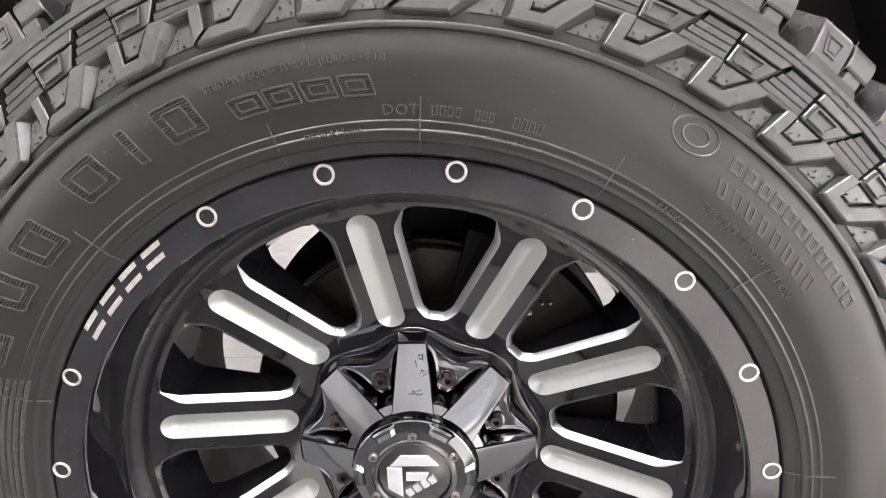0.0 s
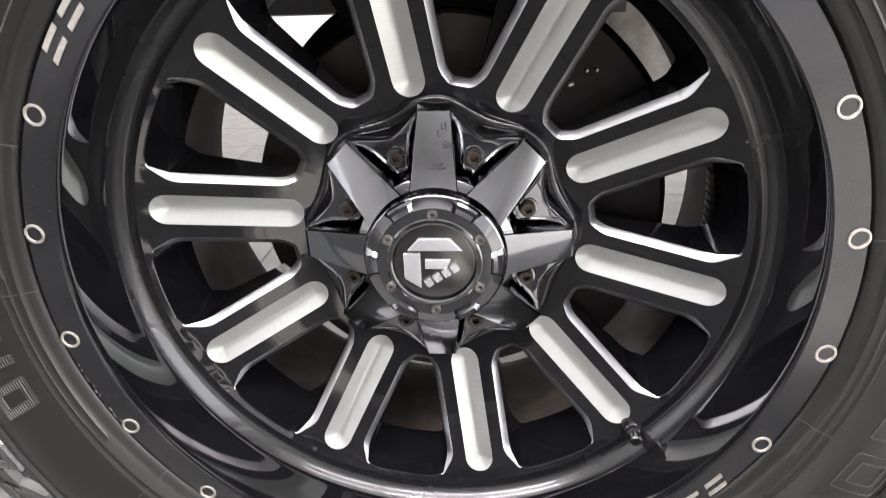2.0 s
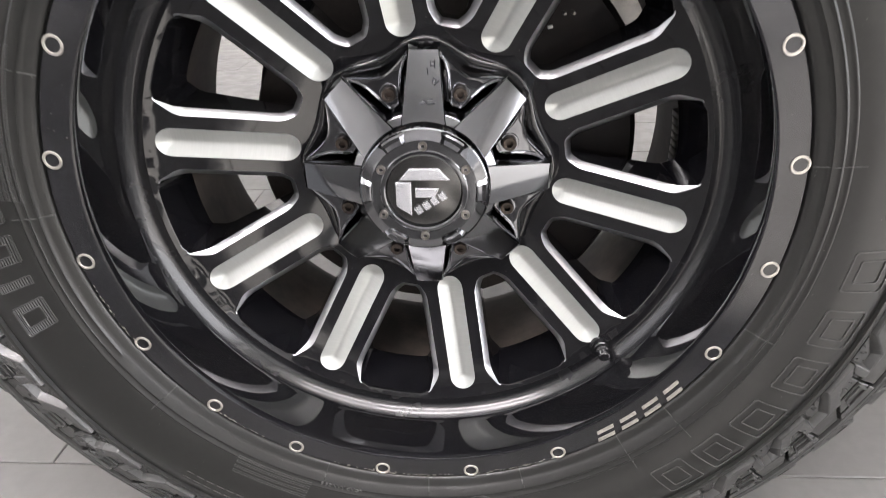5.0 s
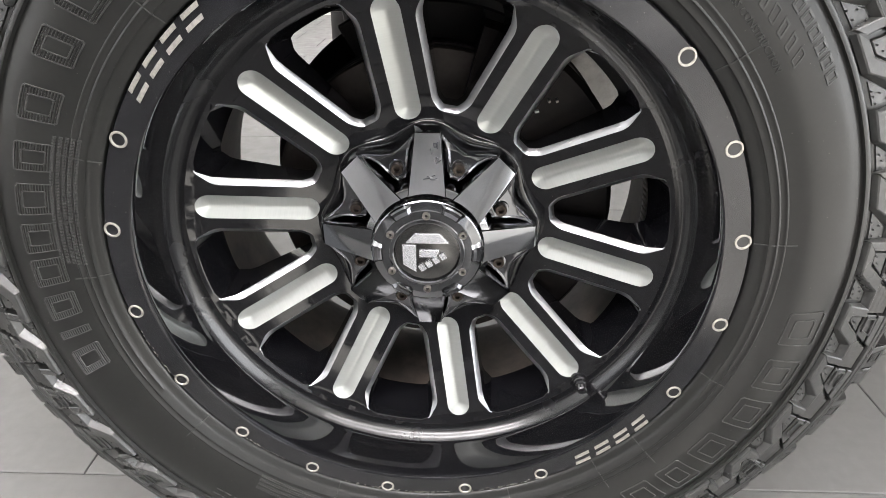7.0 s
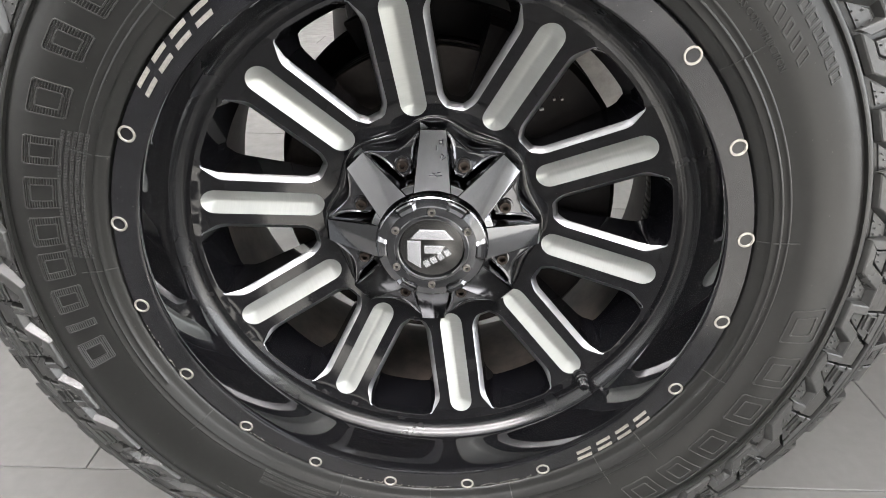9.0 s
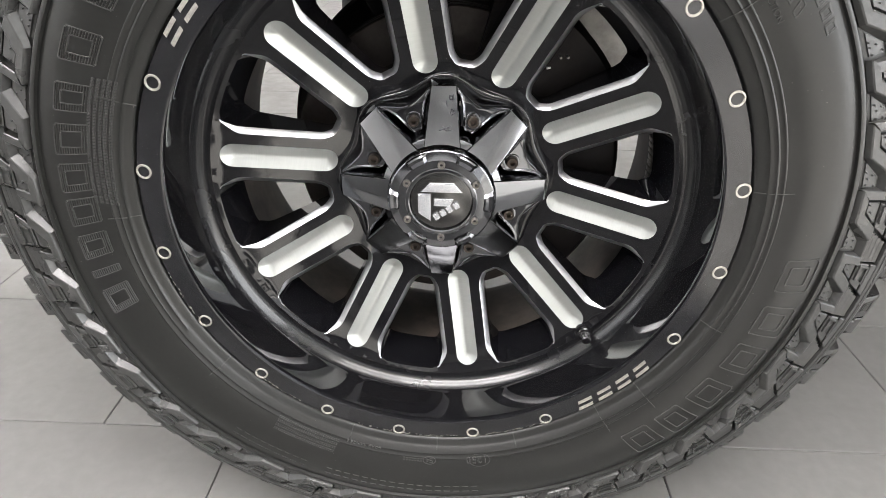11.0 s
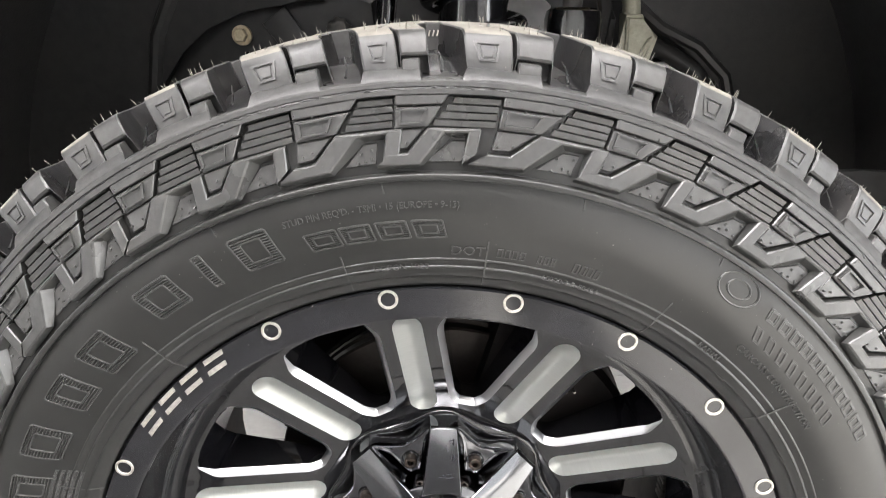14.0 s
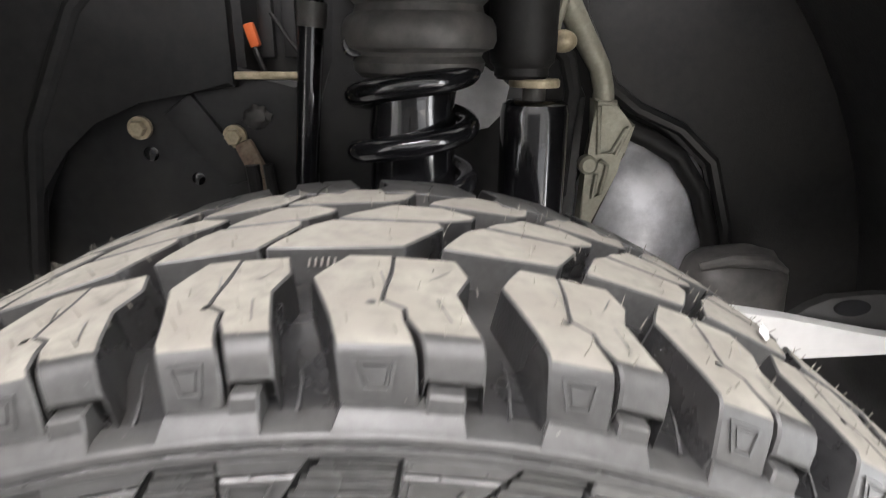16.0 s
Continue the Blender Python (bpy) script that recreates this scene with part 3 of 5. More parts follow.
for s in (1, -1):
    v = bm.verts.new
    top0, top1 = v(ab(0.046, 0, 0.0545)), v(ab(0.1025, 0, 0.0795))
    e0, e1 = v(ab(0.046, 0.0172 * s, 0.0547)), v(ab(0.1024, 0.0112 * s, 0.0797))
    c0, c1 = v(ab(0.046, 0.0182 * s, 0.0566)), v(ab(0.1030, 0.0120 * s, 0.0815))
    tip0, tipe = v(ab(0.1046, 0, 0.0815)), v(ab(0.1043, 0.0114 * s, 0.0822))
    low0, low1 = v(ab(0.1085, 0, 0.1120)), v(ab(0.1080, 0.0150 * s, 0.1120))
    w0, w1 = v(ab(0.046, 0.0190 * s, 0.1080)), v(ab(0.1036, 0.0138 * s, 0.1080))
    for f in ((top0, top1, e1, e0), (e0, e1, c1, c0), (top1, tip0, tipe, e1), (e1, tipe, c1), (tip0, low0, low1, tipe), (c0, c1, w1, w0), (c1, tipe, low1, w1)):
        bm.faces.new(f if s > 0 else f[::-1])
bmesh.ops.remove_doubles(bm, verts=bm.verts, dist=1e-5)
sharp_edges = [e for e in bm.edges if len(e.link_faces) == 2 and e.calc_face_angle(0) > radians(22)]
bmesh.ops.bevel(bm, geom=sharp_edges, offset=0.0009, segments=2, affect="EDGES", profile=0.7, clamp_overlap=True)
arm_mesh = bm
bm = bmesh.new()
lathe(bm, [(0.030, 0.100), (0.050, 0.102), (0.078, 0.104), (0.086, 0.108), (0.088, 0.114)], 96)
cover = part("hub_cover", bm, M_CHROME, wheel, "smoked chrome star-shaped hub cover")
bm = bmesh.new()
lathe(bm, [(0.045, 0.0544), (0.0585, 0.0604), (0.0596, 0.0612), (0.0600, 0.0630), (0.0602, 0.1050)], 96)
part("collar", bm, M_CHROME, cover, "smooth chrome collar joining the arms", sharp=40)
star_arm = part("star_arm", arm_mesh, M_CHROME, cover, sharp=12)
# web from arm to arm: a cupped tongue for the bolt, with a raised rim and deep narrow slits beside it
bm = bmesh.new()
grid = []
for i in range(53):
    u = -1 + 2 * i / 52
    edge = 0.0885 + 0.0135 * abs(u) ** 1.7
    row = []
    for j in range(27):
        r = 0.0545 + (edge - 0.0545) * min(j, 24) / 24
        half = np.interp(r, (0.046, 0.103), (0.0186, 0.0125))
        angle = 22.5 + u * (22.5 - math.degrees(math.asin(half / r)))
        wide = float(np.interp(r, (0.0615, 0.0630, 0.0650, 0.0680, 0.074, 0.085, 0.094, 0.100), (0.0, 0.42, 0.62, 0.72, 0.76, 0.84, 0.95, 1.10)))
        tongue = float(np.interp(r, (0.0545, 0.0620, 0.0660, 0.074, 0.082, 0.0885, 0.102), (0.0830, 0.0806, 0.0806, 0.0824, 0.0842, 0.0852, 0.0846)))
        pit = float(np.interp(r, (0.0545, 0.085, 0.098), (0.1060, 0.1040, 0.0900)))
        k = min(1.0, max(0.0, (abs(u) - wide) / 0.075))
        k = k * k * (3 - 2 * k)
        rim_up = math.exp(-((abs(u) - wide + 0.05) / 0.06) ** 2) * 0.0012
        y = (tongue - rim_up) * (1 - k) + pit * k
        if j == 24:
            y -= 0.0008
        if j == 25:
            r, y = edge + 0.0012, y + 0.0012
        if j == 26:
            r, y = edge + 0.0030, 0.1130
        row.append(bm.verts.new(polar(r, angle, y)))
    grid.append(row)
for p, q in zip(grid, grid[1:]):
    for j in range(26):
        bm.faces.new((p[j], p[j + 1], q[j + 1], q[j]))
web = part("web", bm, M_WEB, cover, "smooth curved web between the arms", sharp=50)
for k in range(1, 8):
    again(star_arm, spin(45 * k), cover)
    again(web, spin(45 * k), cover)


# small dark scribbled strokes on the upper arm
for a0, b0, strokes in ((0.0915, -0.0060, ((0, 0, 0.0030, 0.0004), (0.0030, 0.0004, 0.0028, -0.0024), (0.0028, -0.0024, 0.0002, -0.0026), (0, 0, 0.0002, -0.0026), (-0.0012, -0.0030, 0.0040, -0.0030))),
                        (0.0800, -0.0070, ((0, 0, 0.0034, -0.0008), (0.0034, -0.0008, 0.0022, -0.0030), (0.0006, -0.0022, 0.0022, -0.0030), (-0.0016, -0.0014, 0.0010, -0.0052))),
                        (0.0655, -0.0010, ((0, 0.0040, 0.0006, -0.0010), (0.0006, -0.0010, -0.0004, -0.0030), (-0.0004, -0.0030, 0.0004, -0.0076), (0.0022, 0.0010, 0.0016, -0.0014), (0.0024, -0.0034, 0.0030, -0.0060))),
                        (0.0860, -0.0036, ((0, 0, 0.0040, 0.0006),))):
    bm = bmesh.new()
    for p0, q0, p1, q1 in strokes:
        p, q = Vector((a0 + p0, b0 + q0)), Vector((a0 + p1, b0 + q1))
        d = (q - p).normalized() * 0.00035
        n = Vector((-d.y, d.x))
        bm.faces.new([bm.verts.new(ab(c.x, c.y, 0.0545 + (c.x - 0.046) * 0.4425 - 0.0004)) for c in (p - d + n, q + d + n, q + d - n, p - d - n)])
    placed(part("crayon_mark", bm, M_SCRIBBLE, cover, "small dark scribbled strokes on the chrome", smooth=False), spin(90))


def socket_bolt(size):
    """A round bolt head with a hexagonal socket, facing -y, from y = 0."""
    bm = bmesh.new()
    N = 18
    rows = []
    for r, y in ((1.0, 0.3), (1.0, -0.85), (0.9, -1.0), (0.62, -1.0)):
        rows.append([bm.verts.new((size * r * math.cos(2 * math.pi * k / N), size * y, size * r * math.sin(2 * math.pi * k / N))) for k in range(N)])
    for y in (-0.97, -0.15):
        ring_ = []
        for k in range(N):
            a = 2 * math.pi * k / N
            r = 0.52 * math.cos(math.pi / 6) / math.cos((a % (math.pi / 3)) - math.pi / 6)
            ring_.append(bm.verts.new((size * r * math.cos(a), size * y, size * r * math.sin(a))))
        rows.append(ring_)
    for p, q in zip(rows, rows[1:]):
        for k in range(N):
            bm.faces.new((p[k], p[(k + 1) % N], q[(k + 1) % N], q[k]))
    bm.faces.new(rows[-1])
    return bm


bolt = None
for k in range(8):
    m = Matrix.Translation(polar(0.0742, 22.5 + 45 * k, 0.0822))
    if bolt is None:
        bolt = placed(part("bolt", socket_bolt(0.0058), M_STEEL, cover, "brownish steel socket bolt"), m)
        bm = bmesh.new()
        lathe(bm, [(0.0, -0.0006), (0.0075, -0.0006), (0.0080, 0.0004), (0.0080, 0.006)], 20)
        washer = placed(part("bolt_seat", bm, M_CHROME, cover), m)
    else:
        again(bolt, m, cover)
        again(washer, m, cover)

# centre cap with six bolts and six shallow pockets
bm = bmesh.new()
lathe(bm, [(0.0535, 0.0640), (0.0530, 0.0522), (0.0522, 0.0492), (0.0514, 0.0479), (0.0504, 0.0471), (0.0440, 0.0452), (0.0425, 0.0446),
           (0.0350, 0.0446), (0.0340, 0.0440), (0.0318, 0.0436), (0.0306, 0.0442), (0.0300, 0.0462)], 144)
cap = part("centre_cap", bm, M_CHROME, wheel, "smoked chrome centre cap", sharp=14)
pocket = None
for k in range(6):
    if pocket is None:
        bm = bmesh.new()
        rows = []
        for r, y, half in ((0.0512, 0.0482, 15.5), (0.0505, 0.0440, 13.8), (0.0490, 0.0428, 13.2), (0.0460, 0.0432, 12.8), (0.0430, 0.0416, 12.2), (0.0418, 0.0418, 12.0), (0.0410, 0.0450, 13.5)):
            rows.append([bm.verts.new(polar(r, a, y + (0.0034 if abs(j - 3) == 3 else 0))) for j, a in enumerate(np.linspace(-half, half, 7))])
        for p, q in zip(rows, rows[1:]):
            for j in range(6):
                bm.faces.new((p[j], p[j + 1], q[j + 1], q[j]))
        pocket = placed(part("raised_lug", bm, M_WEB, cap, sharp=25), spin(60 * k))
        capbolt = placed(part("bolt", socket_bolt(0.0036), M_CAPBOLT, cap, "small steel socket bolt"), Matrix.Translation(polar(0.0380, 90 + 60 * k, 0.0456)))
    else:
        again(pocket, spin(60 * k), cap)
        again(capbolt, Matrix.Translation(polar(0.0380, 90 + 60 * k, 0.0456)), cap)
bm = bmesh.new()
lathe(bm, [(0.0, 0.0460), (0.0290, 0.0460), (0.0300, 0.0464)], 64)
badge = part("emblem_plate", bm, M_PLATE, cap, "dark metal round emblem plate")
bm = bmesh.new()
for outline_ in (((-0.0195, 0.0100), (-0.0110, 0.0195), (0.0120, 0.0195), (0.0205, 0.0100)),
                 ((-0.0225, 0.0080), (-0.0100, 0.0080), (-0.0100, -0.0205), (-0.0225, -0.0120)),
                 ((-0.0070, 0.0030), (0.0120, 0.0030), (0.0085, -0.0045), (-0.0070, -0.0045))):
    prism(bm, outline_, 0.0030, Matrix.Translation((0, 0.0440, 0)), bevel=0.0010)
part("emblem", bm, M_LOGO, badge, "chrome geometric emblem", smooth=False)
bm = bmesh.new()
for g in range(4):
    c = Vector((-0.0045 + 0.0064 * g, 0.0448, -0.0155 + 0.0040 * g))
    box(bm, c, (0.0050, 0.0024, 0.0062), Matrix.Rotation(radians(-33), 4, "Y"))
part("emblem_bars", bm, M_LOGO, badge, smooth=False)

# ---- tyre ----
SIDE = [(0.2600, 0.0140), (0.2695, 0.0060), (0.2703, 0.0022), (0.2712, 0.0000), (0.2735, -0.0012), (0.2765, -0.0030), (0.2790, -0.0040), (0.2800, -0.0062), (0.2850, -0.0072),
        (0.2856, -0.0080), (0.2866, -0.0080), (0.2872, -0.0074), (0.2905, -0.0084), (0.2910, -0.0090), (0.2920, -0.0091), (0.2926, -0.0086),
        (0.2980, -0.0103), (0.3050, -0.0121), (0.3120, -0.0135), (0.3180, -0.0142), (0.3240, -0.0144), (0.3300, -0.0141), (0.3360, -0.0133), (0.3410, -0.0122), (0.3425, -0.0120), (0.3433, -0.0150), (0.3462, -0.0152),
        (0.3470, -0.0146), (0.3476, -0.0086), (0.3560, -0.0080), (0.3720, -0.0050), (0.3895, -0.0010), (0.3915, -0.0068), (0.3945, -0.0064), (0.3952, -0.0046),
        (0.3965, -0.0046), (0.3970, -0.0056), (0.3985, -0.0050), (0.3995, 0.0010), (0.4005, 0.0080), (0.4030, 0.0180), (0.4080, 0.0300), (0.4125, 0.0600), (0.4150, 0.1000), (0.4155, 0.1400)]
PROFILE = SIDE + [(r, 0.28 - y) for r, y in reversed(SIDE[:-1])]
bm = bmesh.new()
lathe(bm, PROFILE, 240)


def settle(bm):
    """Bulges the rubber's side towards the floor and flattens it where it stands."""
    for v in bm.verts:
        r = math.hypot(v.co.x, v.co.z)
        low = max(0.0, min(1.0, (-v.co.z / max(r, 0.01) - 0.05) / 0.6))
        if low > 0 and v.co.y < 0.1:
            v.co.y -= 0.0085 * low * float(np.interp(r, (0.275, 0.335, 0.36, 0.398, 0.425), (0, 1, 0.9, 0.4, 0.1)))
        if v.co.z < -HUB + 0.001:
            v.co.z = -HUB + 0.001


def rubber(name, bm, mat, label="", smooth=True, sharp=35.0, chamfer=0.0):
    if chamfer:
        bmesh.ops.recalc_face_normals(bm, faces=bm.faces)
        bm.normal_update()
        bmesh.ops.bevel(bm, geom=[e for e in bm.edges if len(e.link_faces) == 2 and e.calc_face_angle(0) > radians(38) and e.is_convex],
                        offset=chamfer, segments=1, affect="EDGES", clamp_overlap=True, material=0)
    settle(bm)
    return part(name, bm, mat, tyre, label, smooth, sharp)


settle(bm)
# groove floor takes the shaded colour inside, the lighter one at its lit foot
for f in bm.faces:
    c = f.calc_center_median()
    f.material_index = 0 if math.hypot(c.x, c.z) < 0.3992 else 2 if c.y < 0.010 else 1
tyre = part("tyre", bm, [M_RUBBER, M_SHADED_RUBBER, M_TREAD], wheel, "black off-road tyre with dusty tread", sharp=50)


def side_y(r):
    return float(np.interp(r, [p[0] for p in SIDE], [p[1] for p in SIDE]))


def crown(y):
    """Radius of the tread's surface across its width."""
    return 0.4350 - ((y - 0.14) / 0.13) ** 2 * 0.0085


# pitches of the pattern, not all of one length
GROOVES = [45.5, 54.1, 62.6, 71.3, 80.5, 91.0, 99.0, 109.0, 117.5, 126.5]
lengths = [8.1, 9.3, 8.6, 9.9, 9.0, 8.4, 9.6, 9.2, 8.2, 9.9]
rest = [lengths[i % len(lengths)] for i in range(31)]
scale_ = (405.5 - 126.5) / sum(rest)
for d in rest[:-1]:
    GROOVES.append(GROOVES[-1] + d * scale_)
PITCHES = list(zip(GROOVES, GROOVES[1:] + [405.5]))     # (right end, left end), angles grow to the left


def loft(bm, profile, right, left, base, taper=0.0, mats=None):
    """A rubber block: profile of (y, r, s0, s1) with s from the pitch's left end to its right one, walls down to base radius."""
    def deg(s):
        return left + (right - left) * s
    L = [bm.verts.new(polar(r, deg(s0), y)) for y, r, s0, s1 in profile]
    R = [bm.verts.new(polar(r, deg(s1), y)) for y, r, s0, s1 in profile]
    lb = [bm.verts.new(polar(min(base(y), r), deg(s0 - taper), y)) for y, r, s0, s1 in profile]
    rb = [bm.verts.new(polar(min(base(y), r), deg(s1 + taper), y)) for y, r, s0, s1 in profile]
    for i in range(len(profile) - 1):
        f = bm.faces.new((L[i], L[i + 1], R[i + 1], R[i]))
        if mats:
            f.material_index = mats[i]
        # dusted blocks get darker walls, as if in shade
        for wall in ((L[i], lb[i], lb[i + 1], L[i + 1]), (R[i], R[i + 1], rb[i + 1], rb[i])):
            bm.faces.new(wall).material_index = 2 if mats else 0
    bm.faces.new((L[-1], lb[-1], rb[-1], R[-1]))
    bm.faces.new((L[0], R[0], rb[0], lb[0]))


def void(y):
    return float(np.interp(y, [0.0, 0.008, 0.018, 0.03, 0.06, 0.14, 0.22, 0.25, 0.262, 0.272, 0.28],
                           [0.3985, 0.400, 0.4025, 0.407, 0.4115, 0.4145, 0.4115, 0.407, 0.402, 0.399, 0.397]))


def mirrored(profile):
    return [(0.28 - y, r, 1.0 - s1, 1.0 - s0) for y, r, s0, s1 in profile]


# plain band round the foot of the shoulder
bm = bmesh.new()
lathe(bm, [(0.3900, -0.0010), (0.3914, -0.0072), (0.3918, -0.0076), (0.3944, -0.0072), (0.3949, -0.0064), (0.3951, -0.0052), (0.3957, -0.0051), (0.3960, -0.0062),
           (0.3985, -0.0058), (0.3996, -0.0046), (0.4004, -0.0020), (0.4006, 0.0010), (0.4006, 0.0080), (0.4010, 0.0170)], 240)
rubber("shoulder_band", bm, M_TREAD, sharp=25)
# apron at the foot of the shoulder, the two shoulder lugs, and the rows of the middle
APRON = [(-0.0054, 0.3988, 0.150, 0.805), (-0.0046, 0.4000, 0.155, 0.800), (0.0004, 0.4052, 0.185, 0.780), (0.0030, 0.4062, 0.20, 0.775), (0.012, 0.4068, 0.21, 0.775)]
STEP = [(0.0003, 0.4050, 0.590, 0.782), (0.0022, 0.4106, 0.592, 0.778), (0.0120, 0.4114, 0.595, 0.775)]
LUG_A = [(0.0028, 0.4058, 0.205, 0.555), (0.0088, 0.4210, 0.172, 0.540), (0.0110, 0.4250, 0.162, 0.528), (0.0140, crown(0.014), 0.150, 0.510), (0.0250, crown(0.025), 0.112, 0.470), (0.0320, crown(0.032), 0.083, 0.462),
         (0.0380, crown(0.038), 0.057, 0.352), (0.0440, crown(0.044), 0.030, 0.356), (0.0570, crown(0.057), -0.03, 0.376), (0.0680, crown(0.068), 0.04, 0.386), (0.0800, crown(0.080), 0.13, 0.386)]
LUG_B = [(0.0150, 0.4120, 0.590, 0.850), (0.0078, 0.4124, 0.588, 0.856), (0.0064, 0.4136, 0.585, 0.858), (0.0088, 0.4210, 0.574, 0.856), (0.0112, 0.4248, 0.562, 0.850), (0.0142, crown(0.0142), 0.548, 0.842),
         (0.0165, crown(0.0165), 0.536, 0.836), (0.0250, crown(0.025), 0.480, 0.801), (0.0320, crown(0.032), 0.470, 0.779), (0.0380, crown(0.038), 0.358, 0.760), (0.0460, crown(0.046), 0.362, 0.735), (0.0620, crown(0.062), 0.388, 0.81), (0.0790, crown(0.079), 0.389, 0.745)]
MID_A = [(0.0920, crown(0.092), -0.38, 0.44), (0.1000, crown(0.100), -0.34, 0.51), (0.1180, crown(0.118), -0.22, 0.65), (0.1240, crown(0.124), -0.17, 0.69), (0.1320, crown(0.132), -0.05, 0.66)]
MID_B = [(0.1350, crown(0.135), -0.02, 0.70), (0.1450, crown(0.145), 0.08, 0.90), (0.1530, crown(0.153), 0.20, 0.94), (0.1650, crown(0.165), 0.34, 0.70)]
MID_C = [(0.1720, crown(0.172), -0.46, 0.32), (0.1800, crown(0.180), -0.42, 0.43), (0.2080, crown(0.208), -0.16, 0.52), (0.2130, crown(0.213), -0.02, 0.46)]
hair = bmesh.new()
rng = random.Random(4)
for right, left in PITCHES:
    lower = 200 < (left + right) / 2 % 360 < 340
    bm = bmesh.new()
    loft(bm, APRON, right, left, lambda y: 0.396, 0.01)
    rubber("shoulder_step", bm, M_TREAD, sharp=30, chamfer=0.0010)
    bm = bmesh.new()
    loft(bm, STEP, right, left, lambda y: 0.400, 0.0)
    rubber("shoulder_step", bm, M_TREAD, sharp=30, chamfer=0.0010)
    for name, prof, first_dust in (("shoulder_lug", LUG_A, 2), ("shoulder_lug", LUG_B, 6), ("tread_block", MID_A, 0), ("tread_block", MID_B, 0), ("tread_block", MID_C, 0),
                                   ("shoulder_lug", mirrored(LUG_A), 99), ("shoulder_lug", mirrored(LUG_B), 99)):
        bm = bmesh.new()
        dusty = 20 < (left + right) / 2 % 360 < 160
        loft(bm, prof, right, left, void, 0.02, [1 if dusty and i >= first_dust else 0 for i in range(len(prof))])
        rubber(name, bm, [M_TREAD, M_DUST, M_SHADED_RUBBER], sharp=30, chamfer=0.0009)
    # sunken pad with a frame on the first lug
    bm = bmesh.new()
    def pad(s, k):
        r = 0.4100 + (0.4212 - 0.4100) * k
        y = 0.0028 + (r - 0.4058) / (0.4210 - 0.4058) * 0.0062
        return polar(r, left + (right - left) * s, y - 0.0004)
    rims = []
    for grow, rise in ((0.0, 0.0006), (0.0, -0.0006), (0.22, -0.0007), (0.27, 0.0009), (0.42, 0.0009), (0.47, -0.0003)):
        rims.append([bm.verts.new(pad(0.355 + (s - 0.355) * (1 - grow), 0.48 + (k - 0.48) * (1 - grow)) + Vector((0, rise, 0)))
                     for s, k in ((0.29, 0.0), (0.43, 0.0), (0.45, 0.96), (0.235, 0.96))])
    for p, q in zip(rims, rims[1:]):
        for k in range(4):
            bm.faces.new((p[k], p[(k + 1) % 4], q[(k + 1) % 4], q[k]))
    bm.faces.new(rims[-1])
    rubber("lug_pad", bm, M_TREAD, sharp=20)
    # thin ejector fin in the groove
    bm = bmesh.new()
    for s in (0.0,):
        pts = [polar(r, left + (right - left) * (s + ds), y) for r, ds, y in ((0.4035, 0.0, 0.003), (0.409, 0.0, 0.013), (0.4125, -0.02, 0.019), (0.4145, -0.04, 0.025))]
        tube(bm, pts, [0.0010, 0.0007, 0.0006, 0.0004], 5)
    rubber("groove_fin", bm, M_SHADED_RUBBER)
    # moulding hairs
    if not lower:
        for y, count in ((0.0155, 2), (0.022, 2), (0.034, 2), (0.048, 3), (0.066, 2), (0.1, 2), (0.112, 2), (0.128, 2), (0.15, 2), (0.162, 2), (0.18, 2), (0.2, 2)):
            for q in range(count):
                a = left + (right - left) * (0.12 + 0.76 * (q + rng.uniform(0.15, 0.85)) / count)
                r0, long = crown(y) - 0.001, rng.uniform(0.0025, 0.0062)
                lean, tip_y = rng.gauss(0, 0.10), y + rng.gauss(0, 0.0008)
                tube(hair, [polar(r0, a, y), polar(r0 + long * 0.6, a + lean * 0.5, (y + tip_y) / 2), polar(r0 + long, a + lean, tip_y)], [0.00032, 0.00026, 0.00016], 4)
def on_top(s, y, right, left, up):
    return polar(crown(y) + up, left + (right - left) * s, y)


for right, left in PITCHES:
    if not 15 < (right + left) / 2 % 360 < 165:
        continue
    # thin cuts and a pin hole on each pair of shoulder lugs, as flat darker patches for their shade
    for (s0, y0), (s1, y1), w in (((0.30, 0.062), (0.36, 0.048), 0.011), ((0.66, 0.024), (0.62, 0.040), 0.010), ((0.60, 0.055), (0.70, 0.066), 0.009), ((0.12, 0.112), (0.22, 0.104), 0.009)):
        s0 += rng.uniform(-0.03, 0.03)
        bm = bmesh.new()
        bm.faces.new([bm.verts.new(on_top(s, y, right, left, 0.0003)) for s, y in ((s0, y0), (s1, y1), (s1 + w, y1), (s0 + w, y0))])
        rubber("sipe", bm, M_TREAD, smooth=False)
    bm = bmesh.new()
    s0, y0 = 0.31 + rng.uniform(-0.04, 0.04), 0.036
    pts = [on_top(s0 + 0.026 * math.cos(k * math.pi / 5), y0 + 0.0017 * math.sin(k * math.pi / 5), right, left, 0.0002) for k in range(10)]
    bm.faces.new([bm.verts.new(p) for p in pts])
    rubber("pin_hole", bm, M_SHADED_RUBBER, smooth=False)
# torn remains of a white paper label
bm = bmesh.new()
lines = []
for k in range(9):
    a, y = 60.6 - 0.33 * k, 0.100 + 0.0034 * k
    r = crown(y) + 0.0012 + 0.0016 * (k % 2) + 0.0006 * math.sin(2.3 * k)
    lines.append([bm.verts.new(polar(r + 0.0006 * j, a, y + (j - 1) * (0.0044 + 0.0009 * math.sin(1.7 * k)))) for j in range(3)])
for p, q in zip(lines, lines[1:]):
    for j in range(2):
        bm.faces.new((p[j], p[j + 1], q[j + 1], q[j]))
rubber("label_scrap", bm, M_WHITE, "torn crumpled white paper label", smooth=False)
